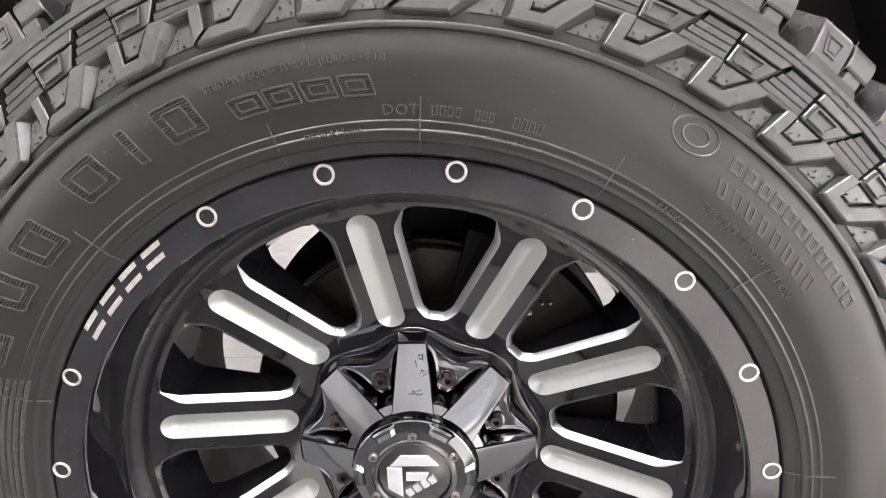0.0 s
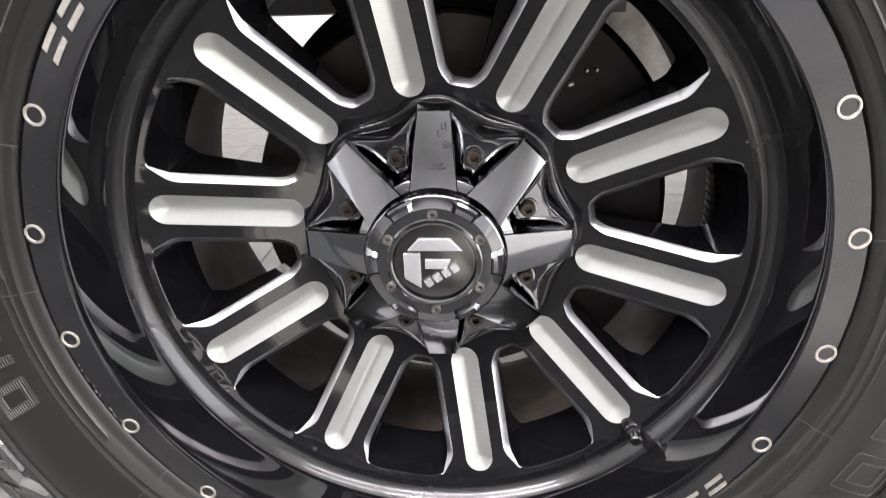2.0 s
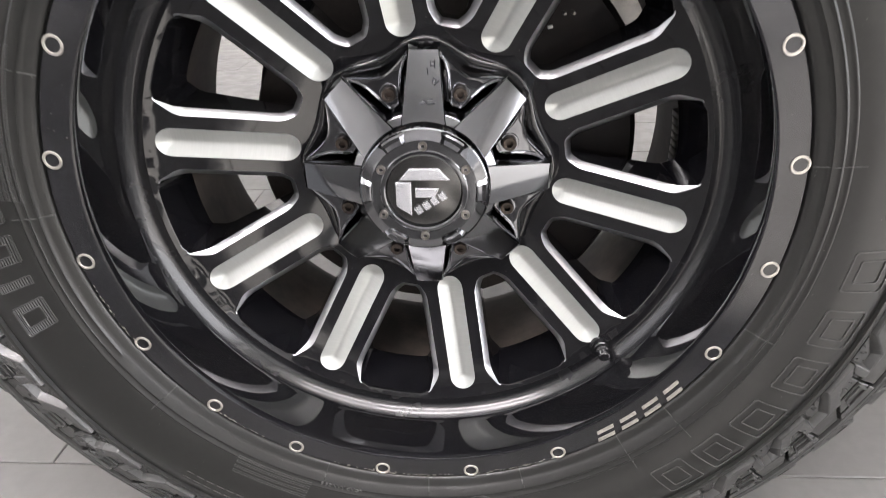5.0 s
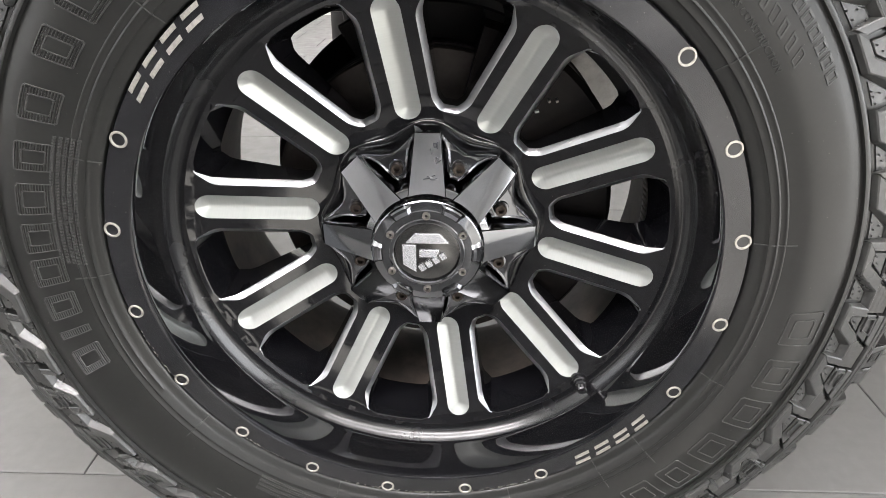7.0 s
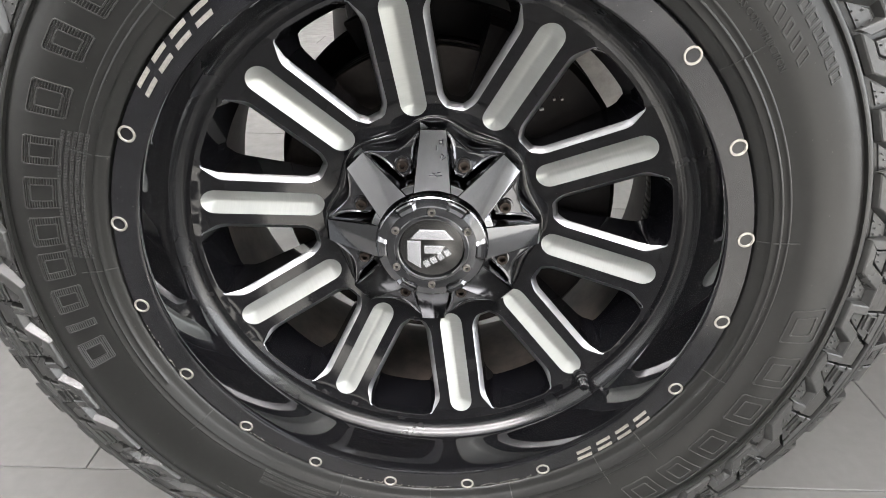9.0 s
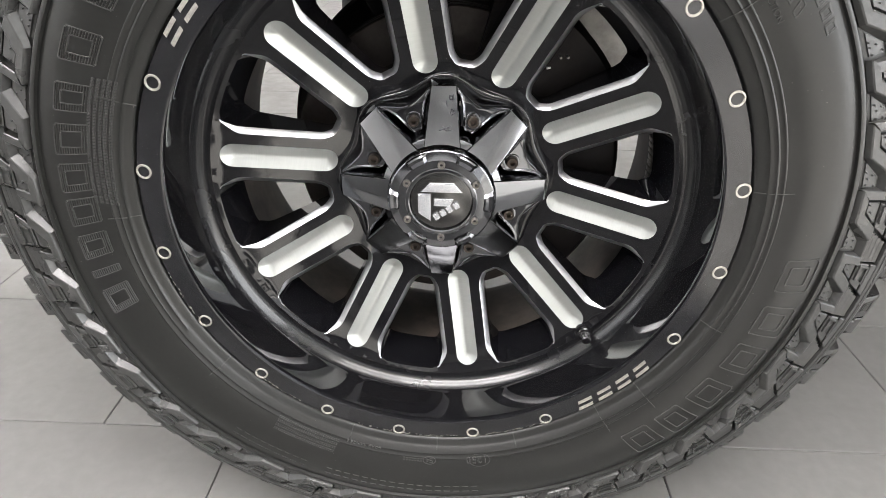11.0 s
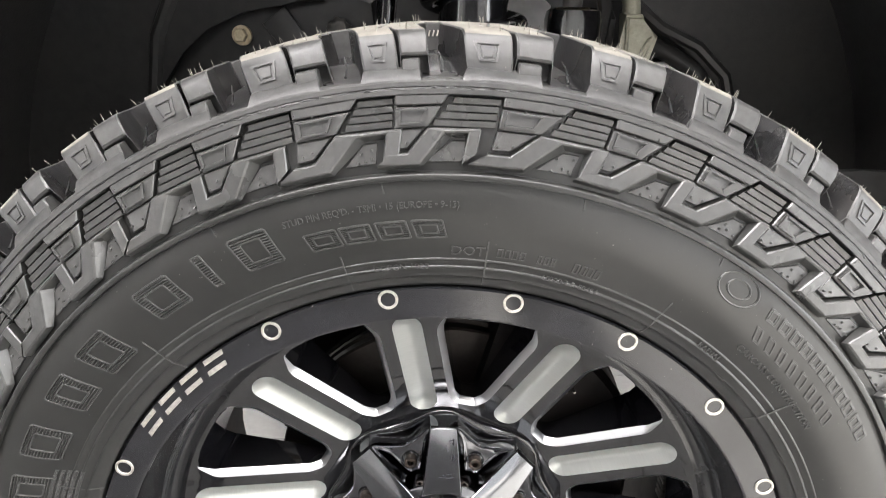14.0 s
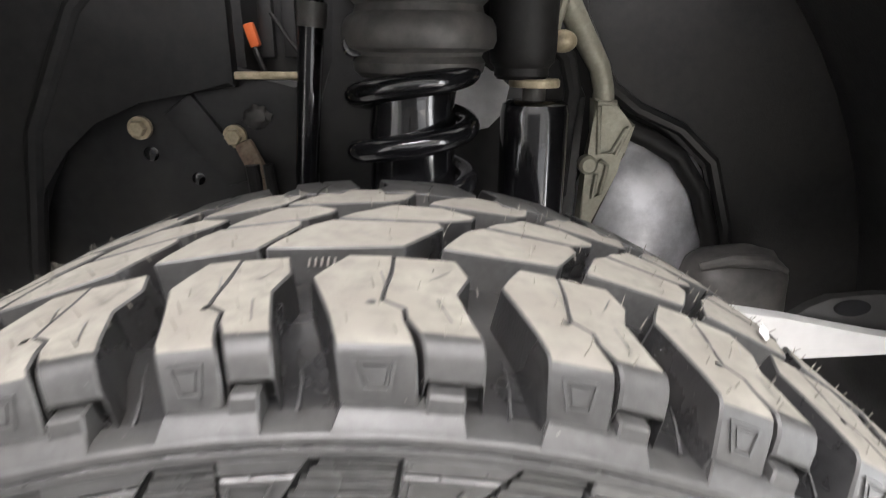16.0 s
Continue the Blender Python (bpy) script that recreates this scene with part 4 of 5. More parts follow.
for k in range(5):
    bm = bmesh.new()
    a = 92.4 - 0.4 * k
    tube(bm, [polar(0.4235, a, 0.0915), polar(0.4275, a - 0.12, 0.0915)], 0.0006, 6)
    rubber("wear_mark", bm, M_RIVET, "pale wear mark")
tagged(part("moulding_hair", hair, M_DUST, tyre, "fine rubber moulding hairs"), kind="stuff")

# side lugs: a stepped zigzag band, ribbed fields and smooth plates above it
UP = [(0.41, 0.3594), (0.61, 0.3594), (0.85, 0.3733), (1.45, 0.3733), (1.41, 0.3594)]
LOW = [(0.24, 0.3530), (0.74, 0.3530), (1.03, 0.3706), (1.31, 0.3710), (1.24, 0.3530)]
FOOT = [(0.25, 0.3500), (0.76, 0.3500), (1.10, 0.3660), (1.27, 0.3665), (1.25, 0.3500)]


def plate_y(r):
    """Depth of the smooth plates' face over the radius."""
    return -0.0098 + (r - 0.3727) / 0.0185 * 0.0026


def slab(bm, quad, right, left, lift, foot=0.0, inset=0.0007, wall=0, face=None):
    """A raised four-cornered (or longer) field of (s, r) on the tyre's side, with sloping walls."""
    def deg(s):
        return left + (right - left) * s
    c = Vector((sum(q[0] for q in quad) / len(quad), sum(q[1] for q in quad) / len(quad)))
    span = radians(abs(left - right)) * 0.37
    topv, base = [], []
    for s, r in quad:
        d = Vector(((s - c[0]) * span, r - c[1]))
        k = 1 - inset / max(d.length, 0.002)
        s2, r2 = c[0] + (s - c[0]) * k, c[1] + (r - c[1]) * k
        base.append(bm.verts.new(polar(r, deg(s), side_y(r) + 0.0005 + foot)))
        topv.append(bm.verts.new(polar(r2, deg(s2), (face or side_y)(r2) - lift)))
    bm.faces.new(topv)
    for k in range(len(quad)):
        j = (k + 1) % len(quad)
        # wall picks a darker rubber, shading the gaps between fields by colour
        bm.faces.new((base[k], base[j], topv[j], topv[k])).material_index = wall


stubs = bmesh.new()
for right, left in PITCHES:
    bm = bmesh.new()
    n = len(UP)
    def deg(s):
        return left + (right - left) * s
    u1 = [bm.verts.new(polar(r - 0.0004, deg(s), side_y(r) - 0.0068)) for s, r in UP]
    l1 = [bm.verts.new(polar(r, deg(s), side_y(max(r, 0.356)) - 0.0068)) for s, r in LOW]
    u0 = [bm.verts.new(polar(r, deg(s), side_y(r) + 0.0008)) for s, r in UP]
    l0 = [bm.verts.new(polar(r, deg(s), side_y(r) + (-0.0020 if r < 0.352 else 0.0004))) for s, r in FOOT]
    for i in range(n - 1):
        bm.faces.new((u1[i], u1[i + 1], l1[i + 1], l1[i]))
        # upper wall in the darker rubber, its shade put into colour
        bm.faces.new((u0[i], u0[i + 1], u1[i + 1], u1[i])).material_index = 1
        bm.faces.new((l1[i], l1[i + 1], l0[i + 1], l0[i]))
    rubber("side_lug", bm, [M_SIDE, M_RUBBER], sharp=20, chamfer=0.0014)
    # plate with a framed pad
    bm = bmesh.new()
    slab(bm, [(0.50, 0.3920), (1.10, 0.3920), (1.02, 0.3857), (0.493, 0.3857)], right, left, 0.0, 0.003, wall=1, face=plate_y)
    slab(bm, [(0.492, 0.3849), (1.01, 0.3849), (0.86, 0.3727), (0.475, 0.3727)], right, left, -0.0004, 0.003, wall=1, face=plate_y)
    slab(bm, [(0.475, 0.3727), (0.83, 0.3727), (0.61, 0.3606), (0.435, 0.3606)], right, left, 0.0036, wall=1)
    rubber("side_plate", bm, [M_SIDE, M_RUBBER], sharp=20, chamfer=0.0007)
    bm = bmesh.new()
    for q in ([(0.54, 0.3838), (0.86, 0.3838), (0.825, 0.3826), (0.565, 0.3826)], [(0.555, 0.3762), (0.765, 0.3762), (0.785, 0.3750), (0.53, 0.3750)],
              [(0.54, 0.3838), (0.565, 0.3826), (0.555, 0.3762), (0.53, 0.3750)], [(0.825, 0.3826), (0.86, 0.3838), (0.785, 0.3750), (0.765, 0.3762)]):
        slab(bm, q, right, left, 0.0015, 0.0, 0.0002, face=plate_y)
    rubber("plate_frame", bm, M_SIDE, smooth=False)
    # ribs of the hatched field
    bm = bmesh.new()
    for i in range(4):
        r0 = 0.3738 + 0.0042 * i
        k = (r0 - 0.3725) / 0.0170
        sl, sr = -0.12 + 0.22 * k + 0.03, 0.455 + 0.03 * k
        def rib(s, r, up):
            return bm.verts.new(polar(r, deg(s), side_y(r) - up))
        a_, b_, c_, d_, e_, f_ = (rib(sl + 0.02, r0 + 0.0037, 0.0004), rib(sr, r0 + 0.0037, 0.0004), rib(sr, r0 + 0.0032, 0.0042), rib(sl + 0.02, r0 + 0.0032, 0.0042),
                                  rib(sr, r0, 0.0034), rib(sl, r0, 0.0034))
        g_, h_ = rib(sr, r0 - 0.0002, -0.0002), rib(sl, r0 - 0.0002, -0.0002)
        for q in ((a_, b_, c_, d_), (d_, c_, e_, f_), (f_, e_, g_, h_), (a_, d_, f_, h_), (b_, g_, e_, c_)):
            bm.faces.new(q)
    rubber("side_ribs", bm, M_SIDE, sharp=20)
    # pocket floor pad within the zigzag's arch
    bm = bmesh.new()
    slab(bm, [(0.09, 0.3655), (0.27, 0.3655), (0.23, 0.3530), (-0.16, 0.3530)], right, left, 0.0010, 0.0, 0.0010)
    rubber("arch_pad", bm, M_SIDE, sharp=20)
    # short moulding stubs on pads and plates
    for s, r, lift in ((0.10, 0.3560, 0.0010), (0.20, 0.3560, 0.0010), (0.06, 0.3600, 0.0010), (0.21, 0.3625, 0.0010), (0.0, 0.3545, 0.0010),
                       (0.50, 0.3745, 0.0050), (0.53, 0.3880, 0.0050), (0.93, 0.3870, 0.0050), (0.70, 0.3855, 0.0050), (0.50, 0.3640, 0.0036), (0.62, 0.3655, 0.0036)):
        s += rng.uniform(-0.02, 0.02)
        r += rng.uniform(-0.0012, 0.0012)
        p = polar(r, deg(s), side_y(r) - lift + 0.0003)
        tube(stubs, [p, p + Vector((0, -0.0012, 0)), p + Vector((rng.uniform(-0.0006, 0.0006), -0.0012 - rng.uniform(0.0002, 0.0014), rng.uniform(-0.0008, 0.0004)))], [0.0008, 0.0006, 0.0003], 6)

tagged(rubber("moulding_stub", stubs, M_SIDE, "small rubber moulding stubs"), kind="stuff")


# ---- writing on the tyre's side ----
def bent_text(text, height, r_mid, deg_mid, out=True, lift=0.0009, stretch=1.0):
    """Raised letters along a circle of the tyre. out: tops point away from the axle."""
    cu = bpy.data.curves.new("text", "FONT")
    cu.body, cu.size, cu.align_x = text, height * 1.4, "CENTER"
    cu.resolution_u = 2
    ob = new("text", cu)
    bpy.context.view_layer.update()
    me = bpy.data.meshes.new_from_object(ob.evaluated_get(bpy.context.evaluated_depsgraph_get()))
    bpy.data.objects.remove(ob)
    bpy.data.curves.remove(cu)
    bm = bmesh.new()
    bm.from_mesh(me)
    bpy.data.meshes.remove(me)
    geom = bmesh.ops.extrude_face_region(bm, geom=bm.faces[:])["geom"]
    up_ = {v for v in geom if isinstance(v, bmesh.types.BMVert)}
    for v in bm.verts:
        x, z = v.co.x * stretch, v.co.y - height * 0.5
        r = r_mid + (z if out else -z)
        a = deg_mid + math.degrees((-x if out else x) / r_mid)
        v.co = polar(r, a, side_y(r) - (lift if v in up_ else -0.0003))
    return bm


def glyph(deg_mid, r_mid, width, height, stroke, slant=0.25, hatch=0.0, rise=0.0009, solid=False):
    """A plain slanted frame in relief: a thin ridge round its outside and its inside, hatched between."""
    bm = bmesh.new()

    def at(x, z, up):
        r = r_mid + z
        return bm.verts.new(polar(r, deg_mid - math.degrees((x + slant * z) / r_mid), side_y(r) - up))

    def ridge(w, h, line):
        corners = ((-1, -1), (1, -1), (1, 1), (-1, 1))
        loops = []
        for off, up in ((0, -0.0003), (0.00015, rise), (line - 0.00015, rise), (line, -0.0003)):
            row = []
            for k in range(4):
                (xa, za), (xb, zb) = corners[k], corners[(k + 1) % 4]
                for j in range(5):
                    t = (0.06, 0.28, 0.5, 0.72, 0.94)[j]
                    row.append(at((xa + (xb - xa) * t) * (w / 2 - off), (za + (zb - za) * t) * (h / 2 - off), up))
            loops.append(row)
        for p, q in zip(loops, loops[1:]):
            for k in range(len(p)):
                bm.faces.new((p[k], p[(k + 1) % len(p)], q[(k + 1) % len(p)], q[k]))

    line = min(0.0011, height * 0.13)
    ridge(width, height, line)
    iw, ih = width - 2 * stroke, height - 2 * stroke * 0.8
    if not solid:
        ridge(iw + 2 * line, ih + 2 * line, line)
    if hatch:
        n = int(height / hatch)
        for i in range(1, n):
            z = -height / 2 + height * i / n
            spans = [(-width / 2, width / 2)] if solid or abs(z) > ih / 2 else [(-width / 2, -iw / 2), (iw / 2, width / 2)]
            for x0, x1 in spans:
                x0, x1 = x0 + line * 0.5, x1 - line * 0.5
                m = max(1, int((x1 - x0) / 0.008))
                d = hatch * 0.26
                for j in range(m):
                    xa, xb = x0 + (x1 - x0) * j / m, x0 + (x1 - x0) * (j + 1) / m
                    lo = [at(xa, z - d, -0.0002), at(xb, z - d, -0.0002)]
                    hi = [at(xa, z, rise * 0.8), at(xb, z, rise * 0.8)]
                    up = [at(xa, z + d, -0.0002), at(xb, z + d, -0.0002)]
                    bm.faces.new((lo[0], lo[1], hi[1], hi[0]))
                    bm.faces.new((hi[0], hi[1], up[1], up[0]))
    return bm


def bar_word(n, height, width, gap, r_mid, deg_mid, lift=0.0008, thick=0.0007, dashes=False):
    """Writing too small to read, as plain frames or pairs of dashes along a circle."""
    whole = bmesh.new()
    step = math.degrees((width + gap) / r_mid)
    half, t = math.degrees(width / 2 / r_mid), math.degrees(thick / r_mid)
    lo, hi = r_mid - height / 2, r_mid + height / 2
    for i in range(n):
        c = deg_mid - (i - (n - 1) / 2) * step
        quads = [(lo, lo + thick, -half, half), (hi - thick, hi, -half, half)]
        if not dashes:
            quads += [(lo + thick, hi - thick, -half, -half + t), (lo + thick, hi - thick, half - t, half)]
        for r0, r1, a0, a1 in quads:
            topv = [whole.verts.new(polar(r, c + a, side_y(r) - lift)) for r, a in ((r0, a0), (r0, a1), (r1, a1), (r1, a0))]
            foot = [whole.verts.new(polar(r, c + a, side_y(r) + 0.0003)) for r, a in ((r0, a0), (r0, a1), (r1, a1), (r1, a0))]
            whole.faces.new(topv)
            for k in range(4):
                whole.faces.new((foot[k], foot[(k + 1) % 4], topv[(k + 1) % 4], topv[k]))
    return whole


def words(bm, label=""):
    """Small writing stays one part."""
    return tagged(rubber("tyre_lettering", bm, M_LETTER, label, smooth=False), kind="stuff")


# large moulded brand shapes: angle and width of each
for r_mid, height, stroke, hatch, slant, shapes in (
        (0.3150, 0.0275, 0.0075, 0.0019, -0.20, ((194.9, 0.026), (189.6, 0.008), (184.6, 0.024), (178.4, 0.026), (172.5, 0.027), (166.1, 0.028), (159.4, 0.025), (151.4, 0.028), (142.6, 0.025), (135.0, 0.028))),
        (0.3225, 0.0280, 0.0085, 0.0, -0.20, ((-6.4, 0.034), (-15.3, 0.034), (-23.6, 0.034), (-32.4, 0.034), (-40.2, 0.030), (-47.6, 0.032))),
        (0.3190, 0.0240, 0.0070, 0.0017, -0.20, ((124.4, 0.028), (118.0, 0.007), (111.8, 0.026))),
        (0.3130, 0.0125, 0.0052, 0.0012, -0.25, ((104.2, 0.0205), (100.3, 0.0195), (96.3, 0.0195), (92.3, 0.0195)))):
    for deg_mid, width in shapes:
        thin = width < 0.01
        rubber("moulded_letter", glyph(deg_mid, r_mid, width, height, stroke, 0.8 * slant if thin else slant, hatch, solid=thin), M_LETTER,
               "moulded hatched brand shape" if hatch else "moulded outlined brand shape", smooth=False)
for k in range(11):
    rubber("moulded_letter", glyph(51.6 - 1.98 * k, 0.3312, 0.0088, 0.0086, 0.0024, -0.25, rise=0.0007), M_LETTER, "small moulded brand shape", smooth=False)
for k in range(8):
    rubber("moulded_letter", glyph(51.2 - 2.15 * k, 0.3165, 0.0066, 0.0095, 0.0018, -0.6, rise=0.0007, solid=k % 3 == 1), M_LETTER, "small moulded brand shape", smooth=False)
words(bent_text("CARCASS CONSTRUCTION", 0.0044, 0.3035, 43.6, stretch=1.12))
words(bent_text("STUD PIN REQ'D. - TSMI \u2022 15 (EUROPE \u2022 9-13)", 0.0042, 0.3285, 98.5, stretch=0.93))
words(bent_text("DOT", 0.0065, 0.2985, 87.8, stretch=1.1))
words(bar_word(4, 0.0060, 0.0035, 0.0012, 0.2985, 82.6))
words(bar_word(3, 0.0060, 0.0030, 0.0012, 0.2985, 78.3))
words(bar_word(4, 0.0070, 0.0035, 0.0012, 0.2985, 73.3))
words(bent_text("DESIGN 1020", 0.0038, 0.2870, 96.0, stretch=1.15))
words(bent_text("60220-1 R-50484", 0.0034, 0.2870, 74.5, stretch=1.12))
words(bent_text("RADIAL", 0.0038, 0.2885, 53.3, stretch=1.1))
words(bent_text("1250", 0.0080, 0.2935, -81.2, out=True, stretch=1.1))
words(bent_text("E4", 0.0055, 0.2940, -91.6, out=True, stretch=1.1))
words(bar_word(7, 0.0034, 0.0022, 0.0010, 0.2940, -95.3))
words(bent_text("LOAD RANGE E", 0.0036, 0.2870, -106.5, out=True, stretch=1.1))
for j in range(4):
    words(bar_word(30, 0.0024, 0.0016, 0.0008, 0.2905 + 0.0042 * j, -119.0, thick=0.0006))
for j in range(5):
    words(bar_word(44, 0.0024, 0.0018, 0.0008, 0.2860 + 0.0040 * j, 166.0, thick=0.0006))
# only strokes that catch the light are built, as dashes
words(bar_word(9, 0.0075, 0.0065, 0.0035, 0.3280, -124.0, dashes=True))
words(bar_word(17, 0.0075, 0.0065, 0.0040, 0.3280, -97.0, dashes=True))
bm = bmesh.new()
for deg_mid, r_mid, rad in ((-91.6, 0.2938, 0.0052), (-80.6, 0.2938, 0.0085)):
    tube(bm, [polar(r_mid + rad * 0.8 * math.sin(a), deg_mid + math.degrees(rad * 1.4 * math.cos(a) / r_mid), side_y(r_mid + rad * 0.8 * math.sin(a)) - 0.0003) for a in np.linspace(0, 2 * math.pi, 25)], 0.0004, 4, caps=False)
words(bm, "fine moulded ovals round small marks")
# round mark and thin radial flash lines
bm = bmesh.new()
for rad, squash in ((0.0150, 0.66), (0.0085, 0.66)):
    pts = []
    for k in range(33):
        a = 2 * math.pi * k / 32
        r = 0.3315 + rad * squash * math.sin(a)
        pts.append(polar(r, 57.0 + math.degrees(rad * math.cos(a) / 0.33), side_y(r) - 0.0002))
    tube(bm, pts, 0.0007, 5, caps=False)
rubber("oval_mark", bm, M_LETTER, "moulded oval mark")
bm = bmesh.new()
for a, r0, r1 in ((85.5, 0.2705, 0.306), (103.0, 0.2705, 0.300), (130.8, 0.271, 0.304), (62.0, 0.2705, 0.302), (40.0, 0.271, 0.306), (8.0, 0.271, 0.300), (-21.0, 0.271, 0.292),
                  (-41.5, 0.271, 0.300), (-52.0, 0.271, 0.300), (-72.0, 0.271, 0.285), (-90.0, 0.271, 0.283), (-110.0, 0.271, 0.285), (-143.0, 0.271, 0.296), (180.0, 0.271, 0.297), (158.0, 0.271, 0.300),
                  (96.8, 0.336, 0.3425), (76.3, 0.336, 0.3425), (60.4, 0.337, 0.3425), (115.0, 0.336, 0.3425), (-30.0, 0.336, 0.342), (-140.0, 0.336, 0.342)):
    rs = np.linspace(r0, r1, 8)
    tube(bm, [polar(r, a + (r - r0) * 25 * (1 if r > 0.33 else 0), side_y(r) - 0.0002) for r in rs], 0.0006, 4)
words(bm, "fine raised mould flash lines")
# torn line of mould flash round the shoulder
flash = random.Random(41)
bm = bmesh.new()
pts, rad = [], []
for k in range(900):
    tear = flash.random() < 0.07
    pts.append(polar(0.3948 + flash.uniform(-0.0004, 0.0004), 0.4 * k, -0.0064 - (0.0007 if tear else 0.0) + flash.uniform(-0.0002, 0.0002)))
    rad.append(0.0008 if tear else flash.uniform(0.0002, 0.0005))
tube(bm, pts + pts[:1], rad + rad[:1], 5, caps=False)
# dark colour for the line of shade under the flash
rubber("mould_flash", bm, M_SHADED_RUBBER, "torn seam of thin mould flash")

# ---- brake and suspension behind the wheel ----
brake = empty("brake_disc", AXLE, label="worn steel brake disc with cast hub behind the wheel", category="brake")
bm = bmesh.new()
lathe(bm, [(0.060, 0.150), (0.163, 0.150), (0.165, 0.152), (0.165, 0.162), (0.161, 0.164), (0.161, 0.170), (0.165, 0.172), (0.165, 0.180), (0.163, 0.182), (0.060, 0.182)], 96)
part("disc", bm, M_ROTOR, brake)
bm = bmesh.new()
lathe(bm, [(0.0, 0.110), (0.070, 0.110), (0.085, 0.115), (0.092, 0.150), (0.092, 0.200), (0.075, 0.26), (0.05, 0.30), (0.0, 0.30)], 48)
part("hub", bm, M_CAST, brake)
bm = bmesh.new()
lathe(bm, [(0.05, 0.196), (0.150, 0.192), (0.164, 0.186), (0.166, 0.192), (0.150, 0.200), (0.05, 0.204)], 72, -60, 230)
part("dust_shield", bm, M_CAST, brake, "rusty dark dust shield")

bm = bmesh.new()
lathe(bm, [(0.05, 0.252), (0.178, 0.250), (0.187, 0.246), (0.1905, 0.248), (0.1905, 0.256), (0.186, 0.259), (0.05, 0.259)], 60, 93, 186)
part("back_shield", bm, M_BACKPLATE, brake, "smooth black shield behind the disc")
bm = bmesh.new()
lathe(bm, [(0.05, 0.203), (0.185, 0.202), (0.1985, 0.200), (0.2004, 0.205), (0.1985, 0.209), (0.05, 0.209)], 60, -44, 119)
part("backing_plate", bm, M_CAST, brake, "dark rusty backing plate")

caliper = empty("brake_caliper", AXLE, label="dark cast brake caliper over the disc", category="caliper")
bm = bmesh.new()
rings = []
for y in (0.126, 0.136, 0.205, 0.215):
    inset = 0.006 if y in (0.126, 0.215) else 0.0
    rings.append((y, inset))
for (y0, i0), (y1, i1) in zip(rings, rings[1:]):
    lo0, hi0, lo1, hi1 = 0.115 + i0, 0.1985 - i0, 0.115 + i1, 0.1985 - i1
    for k in range(12):
        a0, a1 = 20 + 4.6 * k, 20 + 4.6 * (k + 1)
        for lo, hi in (((lo0, lo1), (hi0, hi1)),):
            bm.faces.new([bm.verts.new(polar(r, a, y)) for r, a, y in ((hi0, a0, y0), (hi0, a1, y0), (hi1, a1, y1), (hi1, a0, y1))])
            bm.faces.new([bm.verts.new(polar(r, a, y)) for r, a, y in ((lo0, a0, y0), (lo0, a1, y0), (lo1, a1, y1), (lo1, a0, y1))])
for y, i in (rings[0], rings[-1]):
    for k in range(12):
        a0, a1 = 20 + 4.6 * k, 20 + 4.6 * (k + 1)
        bm.faces.new([bm.verts.new(polar(r, a, y)) for r, a in ((0.115 + i, a0), (0.1985 - i, a0), (0.1985 - i, a1), (0.115 + i, a1))])
for a in (20, 20 + 4.6 * 12):
    for (y0, i0), (y1, i1) in zip(rings, rings[1:]):
        bm.faces.new([bm.verts.new(polar(r, a, y)) for r, y in ((0.115 + i0, y0), (0.1985 - i0, y0), (0.1985 - i1, y1), (0.115 + i1, y1))])
bmesh.ops.remove_doubles(bm, verts=bm.verts, dist=1e-5)
part("body", bm, M_CAST, caliper, sharp=30)
bm = bmesh.new()
lathe(bm, [(0.055, 0.146), (0.060, 0.138), (0.150, 0.134), (0.182, 0.138), (0.188, 0.146), (0.188, 0.190), (0.180, 0.196)], 40, -44, 24)
part("splash_plate", bm, M_CAST, caliper, "brown-black splash plate")
for dx, dz in ((0.0, 0.0), (0.0070, 0.0004)):
    bm = bmesh.new()
    lathe(bm, [(0.0, -0.006), (0.0010, -0.006), (0.0013, -0.005), (0.0013, 0.004)], 10)
    placed(part("pin", bm, M_CAPBOLT, caliper, "small bright pin"), Matrix.Translation((0.110 + dx, 0.114, 0.1235 + dz)))
bm = bmesh.new()
box(bm, (0.0995, 0.113, 0.1135), (0.0042, 0.005, 0.0020), Matrix.Rotation(radians(-12), 4, "Y"), bevel=0.0006)
part("clip", bm, M_WHITE, caliper, "pale spring clip")
for a in (30, 64):
    bm = bmesh.new()
    lathe(bm, [(0.0, -0.012), (0.007, -0.012), (0.009, -0.010), (0.009, 0.0), (0.0, 0.0)], 6)
    placed(part("bolt", bm, M_BRIGHT, caliper), Matrix.Translation(polar(0.150, a, 0.127)))

axle = empty("axle_tube", AXLE, label="black solid axle tube behind the wheel", category="axle")
bm = bmesh.new()
tube(bm, [(0, 0.26, -0.01), (0, 0.5, -0.02), (0, 1.6, -0.02)], [0.05, 0.045, 0.045], 24)
part("tube", bm, M_FRAME, axle)
bm = bmesh.new()
prism(bm, [(-0.07, -0.10), (0.07, -0.10), (0.085, 0.0), (0.06, 0.11), (-0.06, 0.11), (-0.085, 0.0)], 0.07, Matrix.Translation((0, 0.215, 0)), bevel=0.012)
part("knuckle", bm, M_CAST, axle)

# coil spring
spring = empty("coil_spring", AXLE, label="gloss black coil spring under a dusty rubber isolator", category="spring")
bm = bmesh.new()
tube(bm, [(0.027 + 0.0585 * math.cos(radians(a)), 0.46 + 0.0585 * math.sin(radians(a)), 0.487 + 0.057 * (a + 90) / 360 - (0.010 if a > -90 else 0) * min(1, (a + 90) / 300)) for a in range(200, -1100, -9)], 0.0118, 14)
part("coil", bm, M_SPRING, spring)


